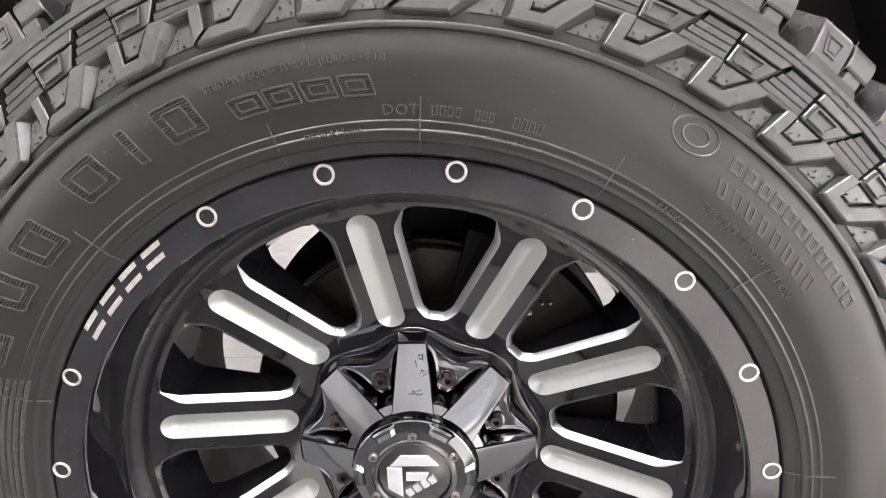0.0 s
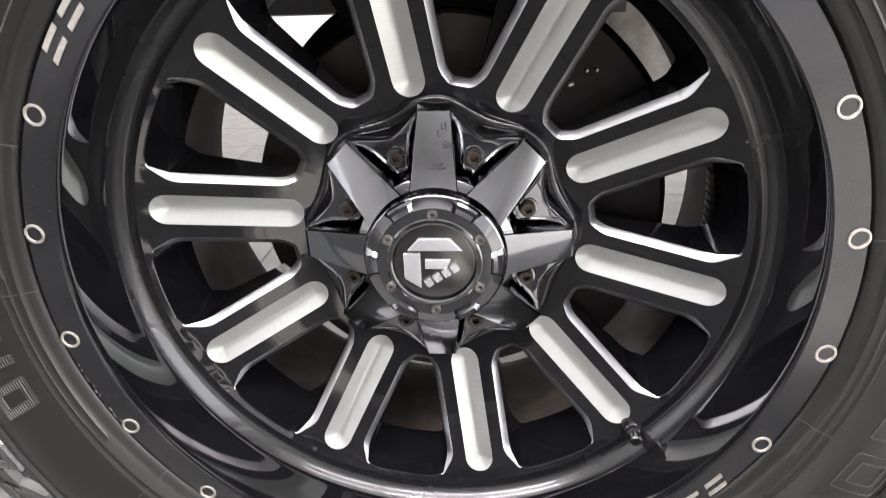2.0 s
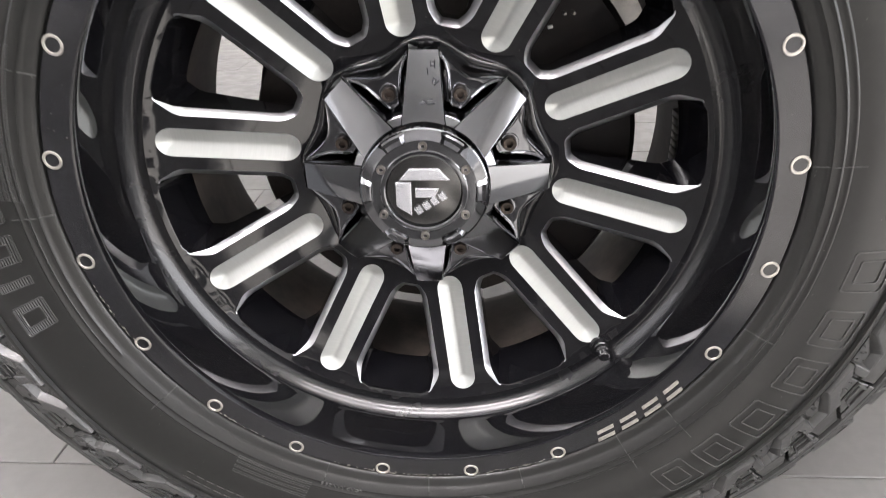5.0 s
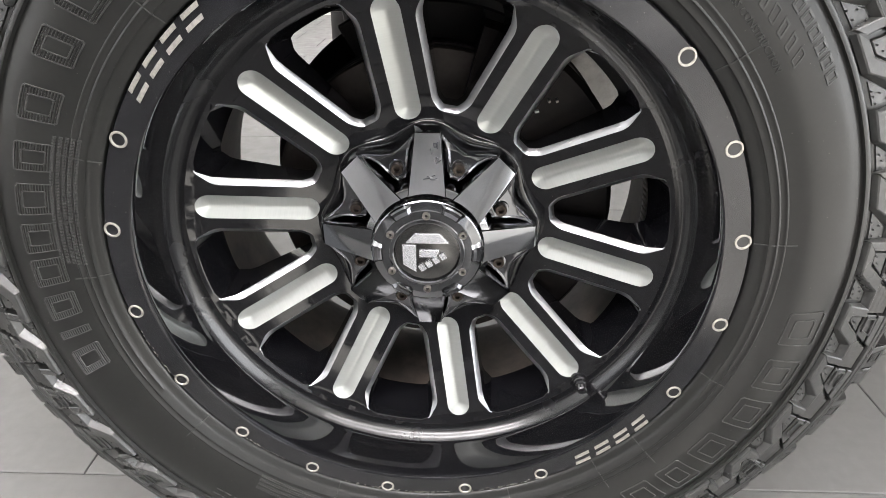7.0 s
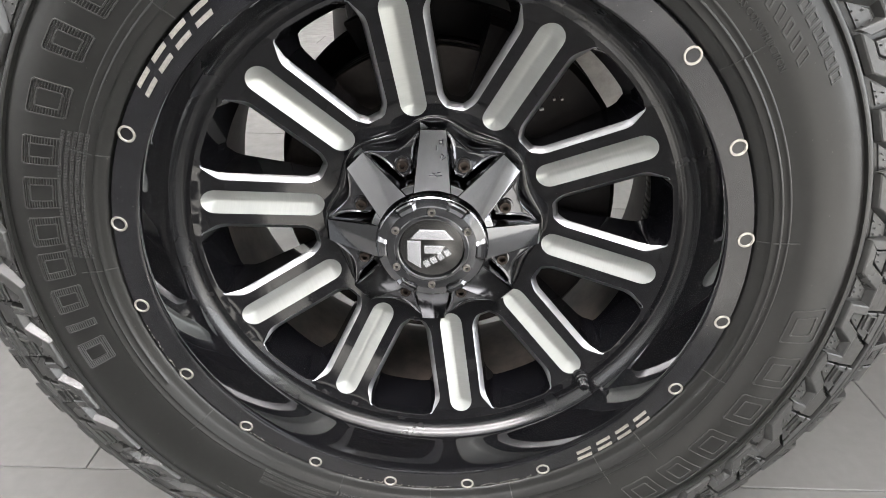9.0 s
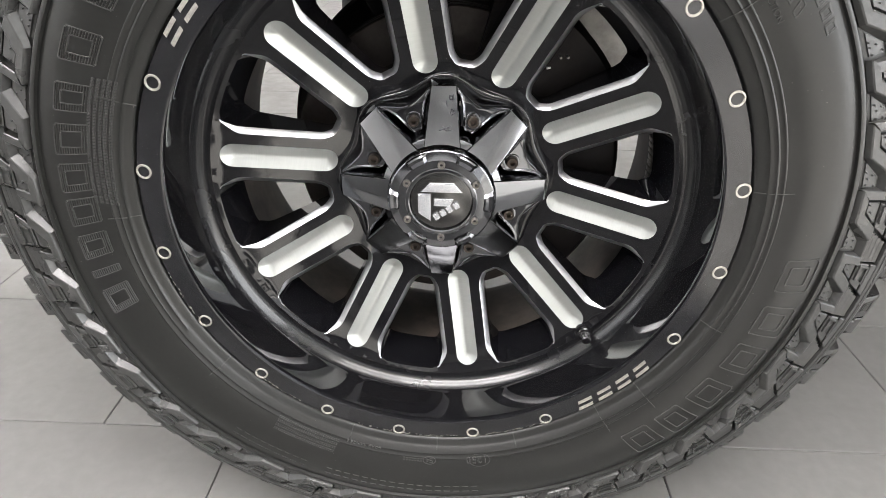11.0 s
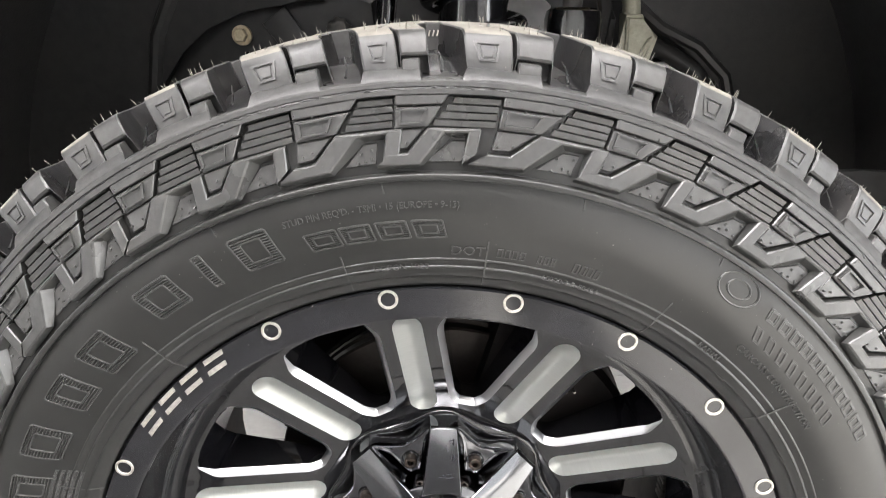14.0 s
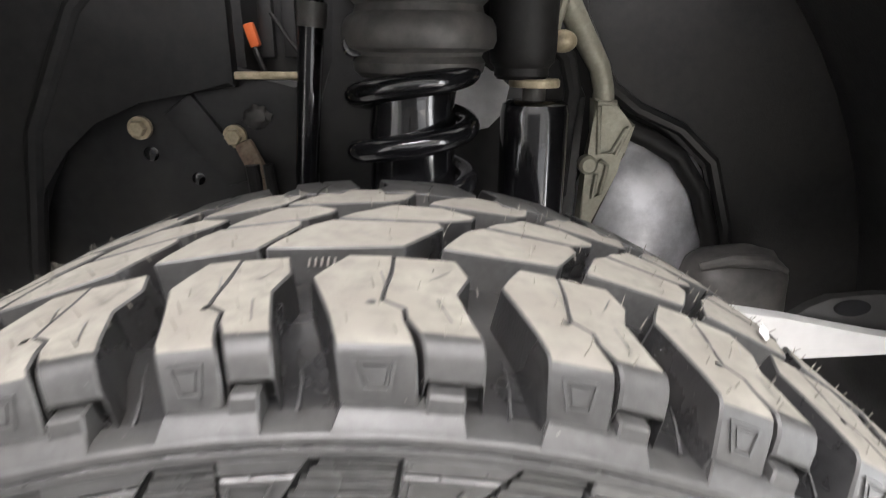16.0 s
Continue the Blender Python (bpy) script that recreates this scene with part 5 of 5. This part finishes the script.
def upright(bm, x, y, profile, n=40):
    """A profile of (r, z) turned about an upright axis."""
    rows = [[bm.verts.new((x + r * math.cos(2 * math.pi * k / n), y + r * math.sin(2 * math.pi * k / n), z)) for k in range(n)] for r, z in profile]
    for p, q in zip(rows, rows[1:]):
        for k in range(n):
            bm.faces.new((p[k], p[(k + 1) % n], q[(k + 1) % n], q[k]))


bm = bmesh.new()
upright(bm, 0.034, 0.47, [(0.040, 0.492), (0.060, 0.492), (0.066, 0.497), (0.068, 0.506), (0.064, 0.512), (0.066, 0.516), (0.076, 0.520), (0.079, 0.527), (0.078, 0.540), (0.074, 0.548), (0.066, 0.553), (0.064, 0.560), (0.070, 0.566), (0.072, 0.600), (0.02, 0.602)])
part("isolator", bm, M_DRUM, spring, "dusty grey-black rubber isolator")
bm = bmesh.new()
upright(bm, 0.027, 0.46, [(0.0, 0.500), (0.040, 0.498), (0.046, 0.480), (0.043, 0.462), (0.046, 0.440), (0.044, 0.410), (0.047, 0.36), (0.045, 0.30), (0.0, 0.29)])
part("bump_stop", bm, M_SPRING, spring)
bm = bmesh.new()
upright(bm, 0.027, 0.46, [(0.0, 0.345), (0.060, 0.345), (0.085, 0.340), (0.088, 0.325), (0.075, 0.315), (0.0, 0.315)])
part("lower_seat", bm, M_SPRING, spring)

# shock absorber
shock = empty("shock_absorber", AXLE, label="gloss black shock absorber with pale top collar", category="shock absorber")
bm = bmesh.new()
upright(bm, 0.162, 0.50, [(0.0, 0.466), (0.030, 0.466), (0.036, 0.462), (0.038, 0.452), (0.038, 0.20), (0.0, 0.20)])
part("body", bm, M_SPRING, shock)
bm = bmesh.new()
upright(bm, 0.160, 0.50, [(0.013, 0.464), (0.013, 0.482)], 20)
part("rod", bm, M_DRUM, shock)
bm = bmesh.new()
upright(bm, 0.160, 0.50, [(0.0, 0.480), (0.027, 0.480), (0.028, 0.482), (0.028, 0.487), (0.026, 0.489), (0.0, 0.489)])
part("collar", bm, M_ZINC, shock, "pale dusty collar")
bm = bmesh.new()
upright(bm, 0.146, 0.505, [(0.0, 0.488), (0.026, 0.488), (0.030, 0.492), (0.030, 0.500), (0.035, 0.506), (0.037, 0.520), (0.037, 0.62), (0.0, 0.62)])
part("boot", bm, M_LINER, shock)
bm = bmesh.new()
tube(bm, [(0.150, 0.56, 0.560), (0.185, 0.57, 0.538), (0.212, 0.575, 0.510), (0.222, 0.575, 0.470), (0.216, 0.575, 0.42), (0.212, 0.575, 0.34)], 0.011, 10)
part("hose", bm, M_LINER, shock)

# spring tower and chassis
tower = empty("spring_tower", AXLE, label="black welded spring tower on the chassis rail", category="chassis")
bm = bmesh.new()
prism(bm, [(-0.115, 0.13), (0.245, 0.13), (0.255, 0.46), (0.22, 0.52), (0.22, 0.78), (-0.07, 0.78), (-0.07, 0.50), (-0.115, 0.41)], 0.04, Matrix.Translation((0, 0.63, 0)), bevel=0.008)
part("plate", bm, M_FRAME, tower)
bm = bmesh.new()
box(bm, (0.05, 0.54, 0.64), (0.27, 0.22, 0.06), bevel=0.012)
part("upper_seat", bm, M_FRAME, tower)
bm = bmesh.new()
tube(bm, [(-0.098, 0.51, 0.10), (-0.096, 0.51, 0.38), (-0.082, 0.51, 0.535), (-0.072, 0.51, 0.70)], [0.013, 0.013, 0.014, 0.014], 14)
part("stay", bm, M_SPRING, tower)
bm = bmesh.new()
tube(bm, [(-0.0815, 0.51, 0.540), (-0.079, 0.51, 0.565)], 0.0165, 14)
part("stay_collar", bm, M_DRUM, tower, "pale stay collar")
bm = bmesh.new()
prism(bm, [(0.000, 0.52), (0.118, 0.505), (0.128, 0.495), (0.148, 0.481), (0.140, 0.448), (0.122, 0.430), (0.075, 0.420), (0.010, 0.410), (0.000, 0.43)], 0.012, Matrix.Translation((0, 0.560, 0.330)) @ Matrix.Rotation(radians(-16), 4, "X") @ Matrix.Translation((0, 0, -0.330)), bevel=0.003)
part("bright_plate", bm, M_GREY, tower, "pale grey steel plate")
rail = empty("chassis_rail", AXLE, label="black box-section chassis rail", category="chassis")
bm = bmesh.new()
box(bm, (0, 0.76, 0.24), (1.6, 0.09, 0.14), bevel=0.012)
part("rail", bm, M_FRAME, rail)

# bolted side bracket
bracket = empty("side_bracket", Matrix.Translation((-0.28, 0.59, HUB + 0.38)), label="dusty black pressed bracket with two yellow zinc bolts", category="bracket")
bm = bmesh.new()
prism(bm, [(-0.21, -0.24), (0.16, -0.24), (0.18, -0.05), (0.17, 0.10), (0.05, 0.12), (-0.06, 0.12), (-0.13, 0.09), (-0.18, 0.00)], 0.03, bevel=0.010)
part("plate", bm, M_FRAME, bracket)
bm = bmesh.new()
prism(bm, [(0.0, 0.06), (0.035, 0.085), (0.11, -0.02), (0.07, -0.03)], 0.012, Matrix.Translation((0, -0.010, 0)), bevel=0.004)
part("rib", bm, M_FRAME, bracket)


def hex_bolt(parent, where, size, mat, label):
    bm = bmesh.new()
    lathe(bm, [(0.0, -0.003), (size * 1.35, -0.003), (size * 1.4, 0.0), (size * 1.4, 0.003)], 24)
    lathe(bm, [(0.0, -0.013), (size * 0.85, -0.013), (size, -0.011), (size, -0.003)], 6)
    return placed(part("bolt", bm, mat, parent, label, sharp=25), Matrix.Translation(where))


hex_bolt(bracket, (-0.032, -0.006, 0.043), 0.0105, M_ZINC, "yellow zinc flange bolt")
hex_bolt(bracket, (0.083, -0.006, 0.033), 0.0105, M_ZINC, "rusty yellow zinc flange bolt")
# holes are flat dark discs, the shade inside put into colour
for x, z, r in ((-0.025, 0.010, 0.008), (0.030, -0.022, 0.007)):
    bm = bmesh.new()
    lathe(bm, [(0.0, -0.0005), (r, -0.0005), (r * 1.2, 0.0002)], 16)
    placed(part("hole", bm, M_SPRING, bracket), Matrix.Translation((x, -0.001, z)))
for x, r in ((0.105, 0.009), (0.125, 0.007)):
    bm = bmesh.new()
    tube(bm, [(x, -0.02, 0.0), (x + 0.007, -0.015, -0.10), (x + 0.022, -0.01, -0.25)], r, 10)
    part("hose", bm, M_LINER, bracket)
bm = bmesh.new()
box(bm, (0.104, -0.012, 0.004), (0.024, 0.014, 0.052), Matrix.Rotation(radians(-24), 4, "Y"), bevel=0.007)
box(bm, (0.112, -0.012, -0.028), (0.030, 0.014, 0.022), bevel=0.007)
part("clip", bm, M_RUST, bracket, "rusty brown clip")
bm = bmesh.new()
bmesh.ops.create_uvsphere(bm, u_segments=20, v_segments=14, radius=1.0)
for v in bm.verts:
    k = 1 + 0.35 * noise.noise(v.co * 2.2)
    v.co = (0.112 + 0.017 * k * v.co.x, -0.004 + 0.006 * k * v.co.y, 0.056 + 0.014 * k * v.co.z)
part("clamp", bm, M_DRUM, bracket, "dusty grey clamp")

# engine-bay side seen through a gap: pale bar, orange plug, dark unit
unit = empty("wiring_unit", Matrix.Translation((-0.135, 0.66, HUB + 0.53)), label="dark wiring unit with orange connector on a pale bar", category="wiring")
bm = bmesh.new()
box(bm, (0.0, 0.03, 0.01), (0.13, 0.04, 0.20), bevel=0.005)
for k in range(3):
    box(bm, (-0.03 + 0.03 * k, 0.005, 0.02), (0.018, 0.02, 0.09), bevel=0.003)
part("housing", bm, M_FRAME, unit)
bm = bmesh.new()
box(bm, (0.0, -0.09, -0.043), (0.10, 0.012, 0.009), bevel=0.002)
part("bar", bm, M_ZINC, unit, "pale bar")
bm = bmesh.new()
box(bm, (-0.046, -0.012, 0.003), (0.013, 0.014, 0.030), Matrix.Rotation(radians(-16), 4, "Y"), bevel=0.003)
part("connector", bm, M_ORANGE, unit, "orange connector")
bm = bmesh.new()
tube(bm, [(-0.044, -0.015, -0.012), (-0.030, -0.03, -0.04), (-0.008, -0.04, -0.075)], 0.0035, 8)
tube(bm, [(-0.02, -0.015, 0.03), (0.0, -0.02, 0.0), (0.015, -0.02, -0.02)], 0.0025, 8)
part("cable", bm, M_LINER, unit)

# cast arm with brake line
arm = empty("suspension_bracket", AXLE, label="olive-grey cast metal arm with raised ribs", category="bracket")
bm = bmesh.new()
prism(bm, [(0.243, 0.426), (0.240, 0.464), (0.268, 0.463), (0.275, 0.443), (0.293, 0.434), (0.284, 0.399), (0.272, 0.378), (0.249, 0.305), (0.232, 0.300), (0.236, 0.378)], 0.022, Matrix.Translation((0, 0.54, 0)), bevel=0.004)
part("web", bm, M_OLIVE, arm)
bm = bmesh.new()
tube(bm, [(0.254, 0.552, 0.458), (0.253, 0.552, 0.475), (0.246, 0.552, 0.500), (0.226, 0.552, 0.532), (0.203, 0.552, 0.570), (0.185, 0.552, 0.620)], [0.0135, 0.0125, 0.0125, 0.0135, 0.015, 0.016], 14)
part("shank", bm, M_OLIVE, arm)
for pts in ([(0.246, 0.456), (0.250, 0.400), (0.266, 0.402), (0.281, 0.430), (0.284, 0.432), (0.270, 0.398)], [(0.252, 0.392), (0.262, 0.386), (0.256, 0.350), (0.247, 0.345), (0.249, 0.375)], [(0.243, 0.460), (0.266, 0.459)]):
    bm = bmesh.new()
    tube(bm, [(x, 0.538, z) for x, z in pts], 0.0028, 8)
    part("rib", bm, M_OLIVE, arm)
bm = bmesh.new()
lathe(bm, [(0.0, -0.010), (0.008, -0.010), (0.0115, -0.007), (0.0115, 0.006)], 20)
placed(part("boss", bm, M_OLIVE, arm), Matrix.Translation((0.237, 0.538, 0.387)))
bm = bmesh.new()
tube(bm, [(0.196, 0.53, 0.60), (0.193, 0.53, 0.57), (0.186, 0.53, 0.548), (0.184, 0.53, 0.530)], 0.007, 10)
part("line_fitting", bm, M_OLIVE, arm)
bm = bmesh.new()
bmesh.ops.create_uvsphere(bm, u_segments=18, v_segments=12, radius=0.014)
for v in bm.verts:
    v.co = (v.co.x * 1.15, v.co.y, v.co.z * 0.9)
placed(part("fitting_head", bm, M_ZINC, arm, "pale rounded fitting"), Matrix.Translation((0.194, 0.525, 0.528)))

# rounded bright metal housing with a hose over it
housing = empty("metal_housing", AXLE, label="rounded bare metal housing, partly smudged", category="housing")
bm = bmesh.new()
bmesh.ops.create_uvsphere(bm, u_segments=40, v_segments=24, radius=1.0)
for v in bm.verts:
    x, y, z = v.co
    v.co = (0.350 + 0.100 * math.copysign(abs(x) ** 0.8, x), 0.655 + 0.06 * y, 0.280 + 0.118 * math.copysign(abs(z) ** 0.85, z))
part("shell", bm, M_BRIGHT, housing)
bm = bmesh.new()
tube(bm, [(0.270, 0.60, 0.440), (0.298, 0.60, 0.424), (0.332, 0.60, 0.410), (0.374, 0.60, 0.386), (0.410, 0.60, 0.338), (0.436, 0.60, 0.270), (0.445, 0.60, 0.16)], 0.013, 12)
part("hose", bm, M_LINER, housing)
lump = empty("cast_end", AXLE, label="rough dark cast metal end piece", category="casting")
bm = bmesh.new()
bmesh.ops.create_uvsphere(bm, u_segments=28, v_segments=18, radius=1.0)
for v in bm.verts:
    x, y, z = v.co
    k = 1 + 0.06 * noise.noise(v.co * 3)
    v.co = (0.442 + 0.068 * k * math.copysign(abs(x) ** 0.6, x), 0.54 + 0.05 * y, 0.205 + 0.075 * k * math.copysign(abs(z) ** 0.6, z))
part("casting", bm, M_DRUM, lump)
bm = bmesh.new()
tube(bm, [(0.385, 0.515, 0.262), (0.42, 0.505, 0.274), (0.462, 0.505, 0.272), (0.495, 0.515, 0.255)], [0.006, 0.009, 0.009, 0.006], 10)
part("rim", bm, M_DRUM, lump)

# pale plate with an oval opening behind the tyre
plate = empty("pale_plate", AXLE, label="pale sheet-metal ledge below a grey plate with oval opening", category="bracket")
bm = bmesh.new()
prism(bm, [(0.350, 0.272), (0.407, 0.263), (0.469, 0.250), (0.511, 0.242), (0.80, 0.190), (0.80, 0.200), (0.516, 0.222), (0.428, 0.218), (0.350, 0.222)], 0.02, Matrix.Translation((0, 0.36, 0)), bevel=0.002)
part("ledge", bm, M_WHITE, plate)
bm = bmesh.new()
prism(bm, [(0.415, 0.244), (0.443, 0.265), (0.465, 0.275), (0.517, 0.279), (0.80, 0.27), (0.80, 0.19), (0.485, 0.235)], 0.012, Matrix.Translation((0, 0.385, 0)), bevel=0.003)
part("web", bm, M_FRAME, plate, "dark grey plate")
# opening is not cut, a dark oval piece holds its shade
bm = bmesh.new()
prism(bm, [(0.489 + 0.020 * math.cos(2 * math.pi * k / 24), 0.264 + 0.0095 * math.sin(2 * math.pi * k / 24)) for k in range(24)], 0.004, Matrix.Translation((0, 0.3835, 0)))
part("opening", bm, M_SPRING, plate, "dark oval opening")

# unseen sill and floor pan of the truck beside the wheel, added to shade the floor
sill = empty("truck_sill", None, label="unseen black truck sill and floor pan added to shade the floor", category="truck body")
bm = bmesh.new()
box(bm, (1.72, 0.16, 0.92), (1.9, 0.22, 0.84), bevel=0.03)
part("sill", bm, M_LINER, sill)
bm = bmesh.new()
box(bm, (1.75, 0.95, 0.66), (1.9, 1.34, 0.06), bevel=0.01)
part("floor_pan", bm, M_FRAME, sill)

# dusty shield beside the dark underbody mass
shield = empty("heat_shield", None, label="dull dusty grey sheet-metal heat shield", category="panel")
bm = bmesh.new()
rows = []
for i in range(13):
    x = 0.27 + 0.34 * i / 12
    rows.append([bm.verts.new((x, 0.99 + 0.012 * math.sin(9 * i / 12 + 0.8 * j), 0.245 + 0.40 * j / 6)) for j in range(7)])
for p, q in zip(rows, rows[1:]):
    for j in range(6):
        bm.faces.new((p[j], p[j + 1], q[j + 1], q[j]))
sheet = part("sheet", bm, M_SHIELD, shield)
sheet.modifiers.new("thickness", "SOLIDIFY").thickness = 0.004

# dark mass added in the middle of the chassis, to block the bright floor beyond
dark_mass = empty("front_differential", None, label="dark mass added under the chassis to darken the view through the wheel", category="axle")
bm = bmesh.new()
bmesh.ops.create_uvsphere(bm, u_segments=32, v_segments=20, radius=1.0)
for v in bm.verts:
    x, y, z = v.co
    v.co = (0.0 + 0.31 * math.copysign(abs(x) ** 0.55, x), 1.25 + 0.25 * math.copysign(abs(y) ** 0.7, y), 0.44 + 0.29 * math.copysign(abs(z) ** 0.6, z))
part("casing", bm, M_CAST, dark_mass)
for k in range(5):
    bm = bmesh.new()
    box(bm, (-0.09 + 0.07 * k, 1.0, 0.44), (0.010, 0.02, 0.34), bevel=0.004)
    part("fin", bm, M_CAST, dark_mass)

# ---- wheel arch liner ----
Ysteps = [0.02, 0.12, 0.25, 0.40, 0.56, 0.70]
liner = empty("wheel_arch_liner", AXLE, label="textured black plastic wheel arch liner", category="liner")
# top section is unseen, its depth set to block the front lamps
for name, k0, k1 in (("front_section", 0, 14), ("top_section", 14, 27), ("rear_section", 27, 40)):
    bm = bmesh.new()
    rows = []
    for k in range(k0, k1 + 1):
        a = 179 - 178 * k / 40
        R = 0.66 + 0.07 * math.sin(radians(max(0, min(180, a))))
        rows.append([bm.verts.new((R * 1.02 * math.cos(radians(a)), y, R * math.sin(radians(a)) * 1.12 + (0.02 if i % 2 else 0))) for i, y in enumerate(Ysteps[:4] if name == "top_section" else Ysteps)])
    for p, q in zip(rows, rows[1:]):
        for j in range(len(p) - 1):
            bm.faces.new((p[j], p[j + 1], q[j + 1], q[j]))
    section = part(name, bm, M_LINER, liner)
    solid = section.modifiers.new("thickness", "SOLIDIFY")
    solid.thickness = 0.006
bm = bmesh.new()
box(bm, (0, 0.86, 0.65), (2.2, 0.03, 1.00))
placed(tagged(part("bulkhead", bm, M_LINER), label="matt black inner bulkhead of the wheel arch", category="panel"), AXLE)
# inner panels each side of the suspension
for name, pts, y0, label in (("inner_panel", [(-0.78, 0.14), (-0.46, 0.14), (-0.455, 0.29), (-0.43, 0.35), (-0.40, 0.40), (-0.36, 0.435), (-0.30, 0.455), (-0.25, 0.470), (-0.186, 0.473), (-0.186, 0.80), (-0.78, 0.80)], 0.565, "black plastic inner wing panel with curved rib"),
                             ("inner_panel", [(0.46, 0.14), (0.80, 0.14), (0.80, 0.80), (0.18, 0.80), (0.225, 0.56), (0.268, 0.470), (0.310, 0.440), (0.370, 0.415), (0.415, 0.375), (0.445, 0.29)], 0.60, "black plastic inner wing panel")):
    th = empty(name, AXLE, label=label, category="panel")
    bm = bmesh.new()
    prism(bm, pts, 0.02, Matrix.Translation((0, y0, 0)), bevel=0.006)
    part("panel", bm, M_LINER, th)
    if pts[0][0] > 0:
        bm = bmesh.new()
        tube(bm, [(x, y0 - 0.002, z) for x, z in ((0.200, 0.74), (0.232, 0.56), (0.276, 0.476), (0.314, 0.448), (0.374, 0.422), (0.421, 0.380), (0.452, 0.29), (0.467, 0.14))], 0.009, 8)
        part("edge_flange", bm, M_FRAME, th, "scuffed rolled edge")
    else:
        bm = bmesh.new()
        tube(bm, [(-0.47, y0 + 0.004, -0.10), (-0.46, y0 + 0.004, 0.25), (-0.43, y0 + 0.004, 0.42), (-0.36, y0 + 0.004, 0.56), (-0.26, y0 + 0.004, 0.66)], 0.012, 10)
        part("rib", bm, M_LINER, th)

# ---- floor tiles ----
TW, TD, GAP = 0.604, 0.306, 0.0016
def tile_mesh(bm, x0, y0, x1, y1):
    b = 0.0012
    lo = [bm.verts.new(p) for p in ((x0, y0, -0.006), (x1, y0, -0.006), (x1, y1, -0.006), (x0, y1, -0.006))]
    md = [bm.verts.new((v.co.x, v.co.y, -b)) for v in lo]
    hi = [bm.verts.new(p) for p in ((x0 + b, y0 + b, 0), (x1 - b, y0 + b, 0), (x1 - b, y1 - b, 0), (x0 + b, y1 - b, 0))]
    for k in range(4):
        j = (k + 1) % 4
        bm.faces.new((lo[k], lo[j], md[j], md[k]))
        bm.faces.new((md[k], md[j], hi[j], hi[k]))
    bm.faces.new(hi)


bm = bmesh.new()
tile_mesh(bm, GAP / 2, GAP / 2, TW - GAP / 2, TD - GAP / 2)
tile = None
far = bmesh.new()
for j in range(-16, 16):
    y = 0.141 + TD * j
    shift = -0.300 if j % 2 else -0.500
    for i in range(-8, 9):
        x = shift + TW * i
        if abs(x + 0.3) < 1.9 and -1.3 < y < 2.0:
            m = Matrix.Translation((x, y, 0))
            if tile is None:
                tile = placed(part("tile", bm, M_TILE, floor, smooth=False), m)
            else:
                again(tile, m, floor)
        elif abs(x) < 4.6:
            tile_mesh(far, x + GAP / 2, y + GAP / 2, x + TW - GAP / 2, y + TD - GAP / 2)
tagged(part("far_tiles", far, M_TILE, floor, smooth=False), kind="stuff")
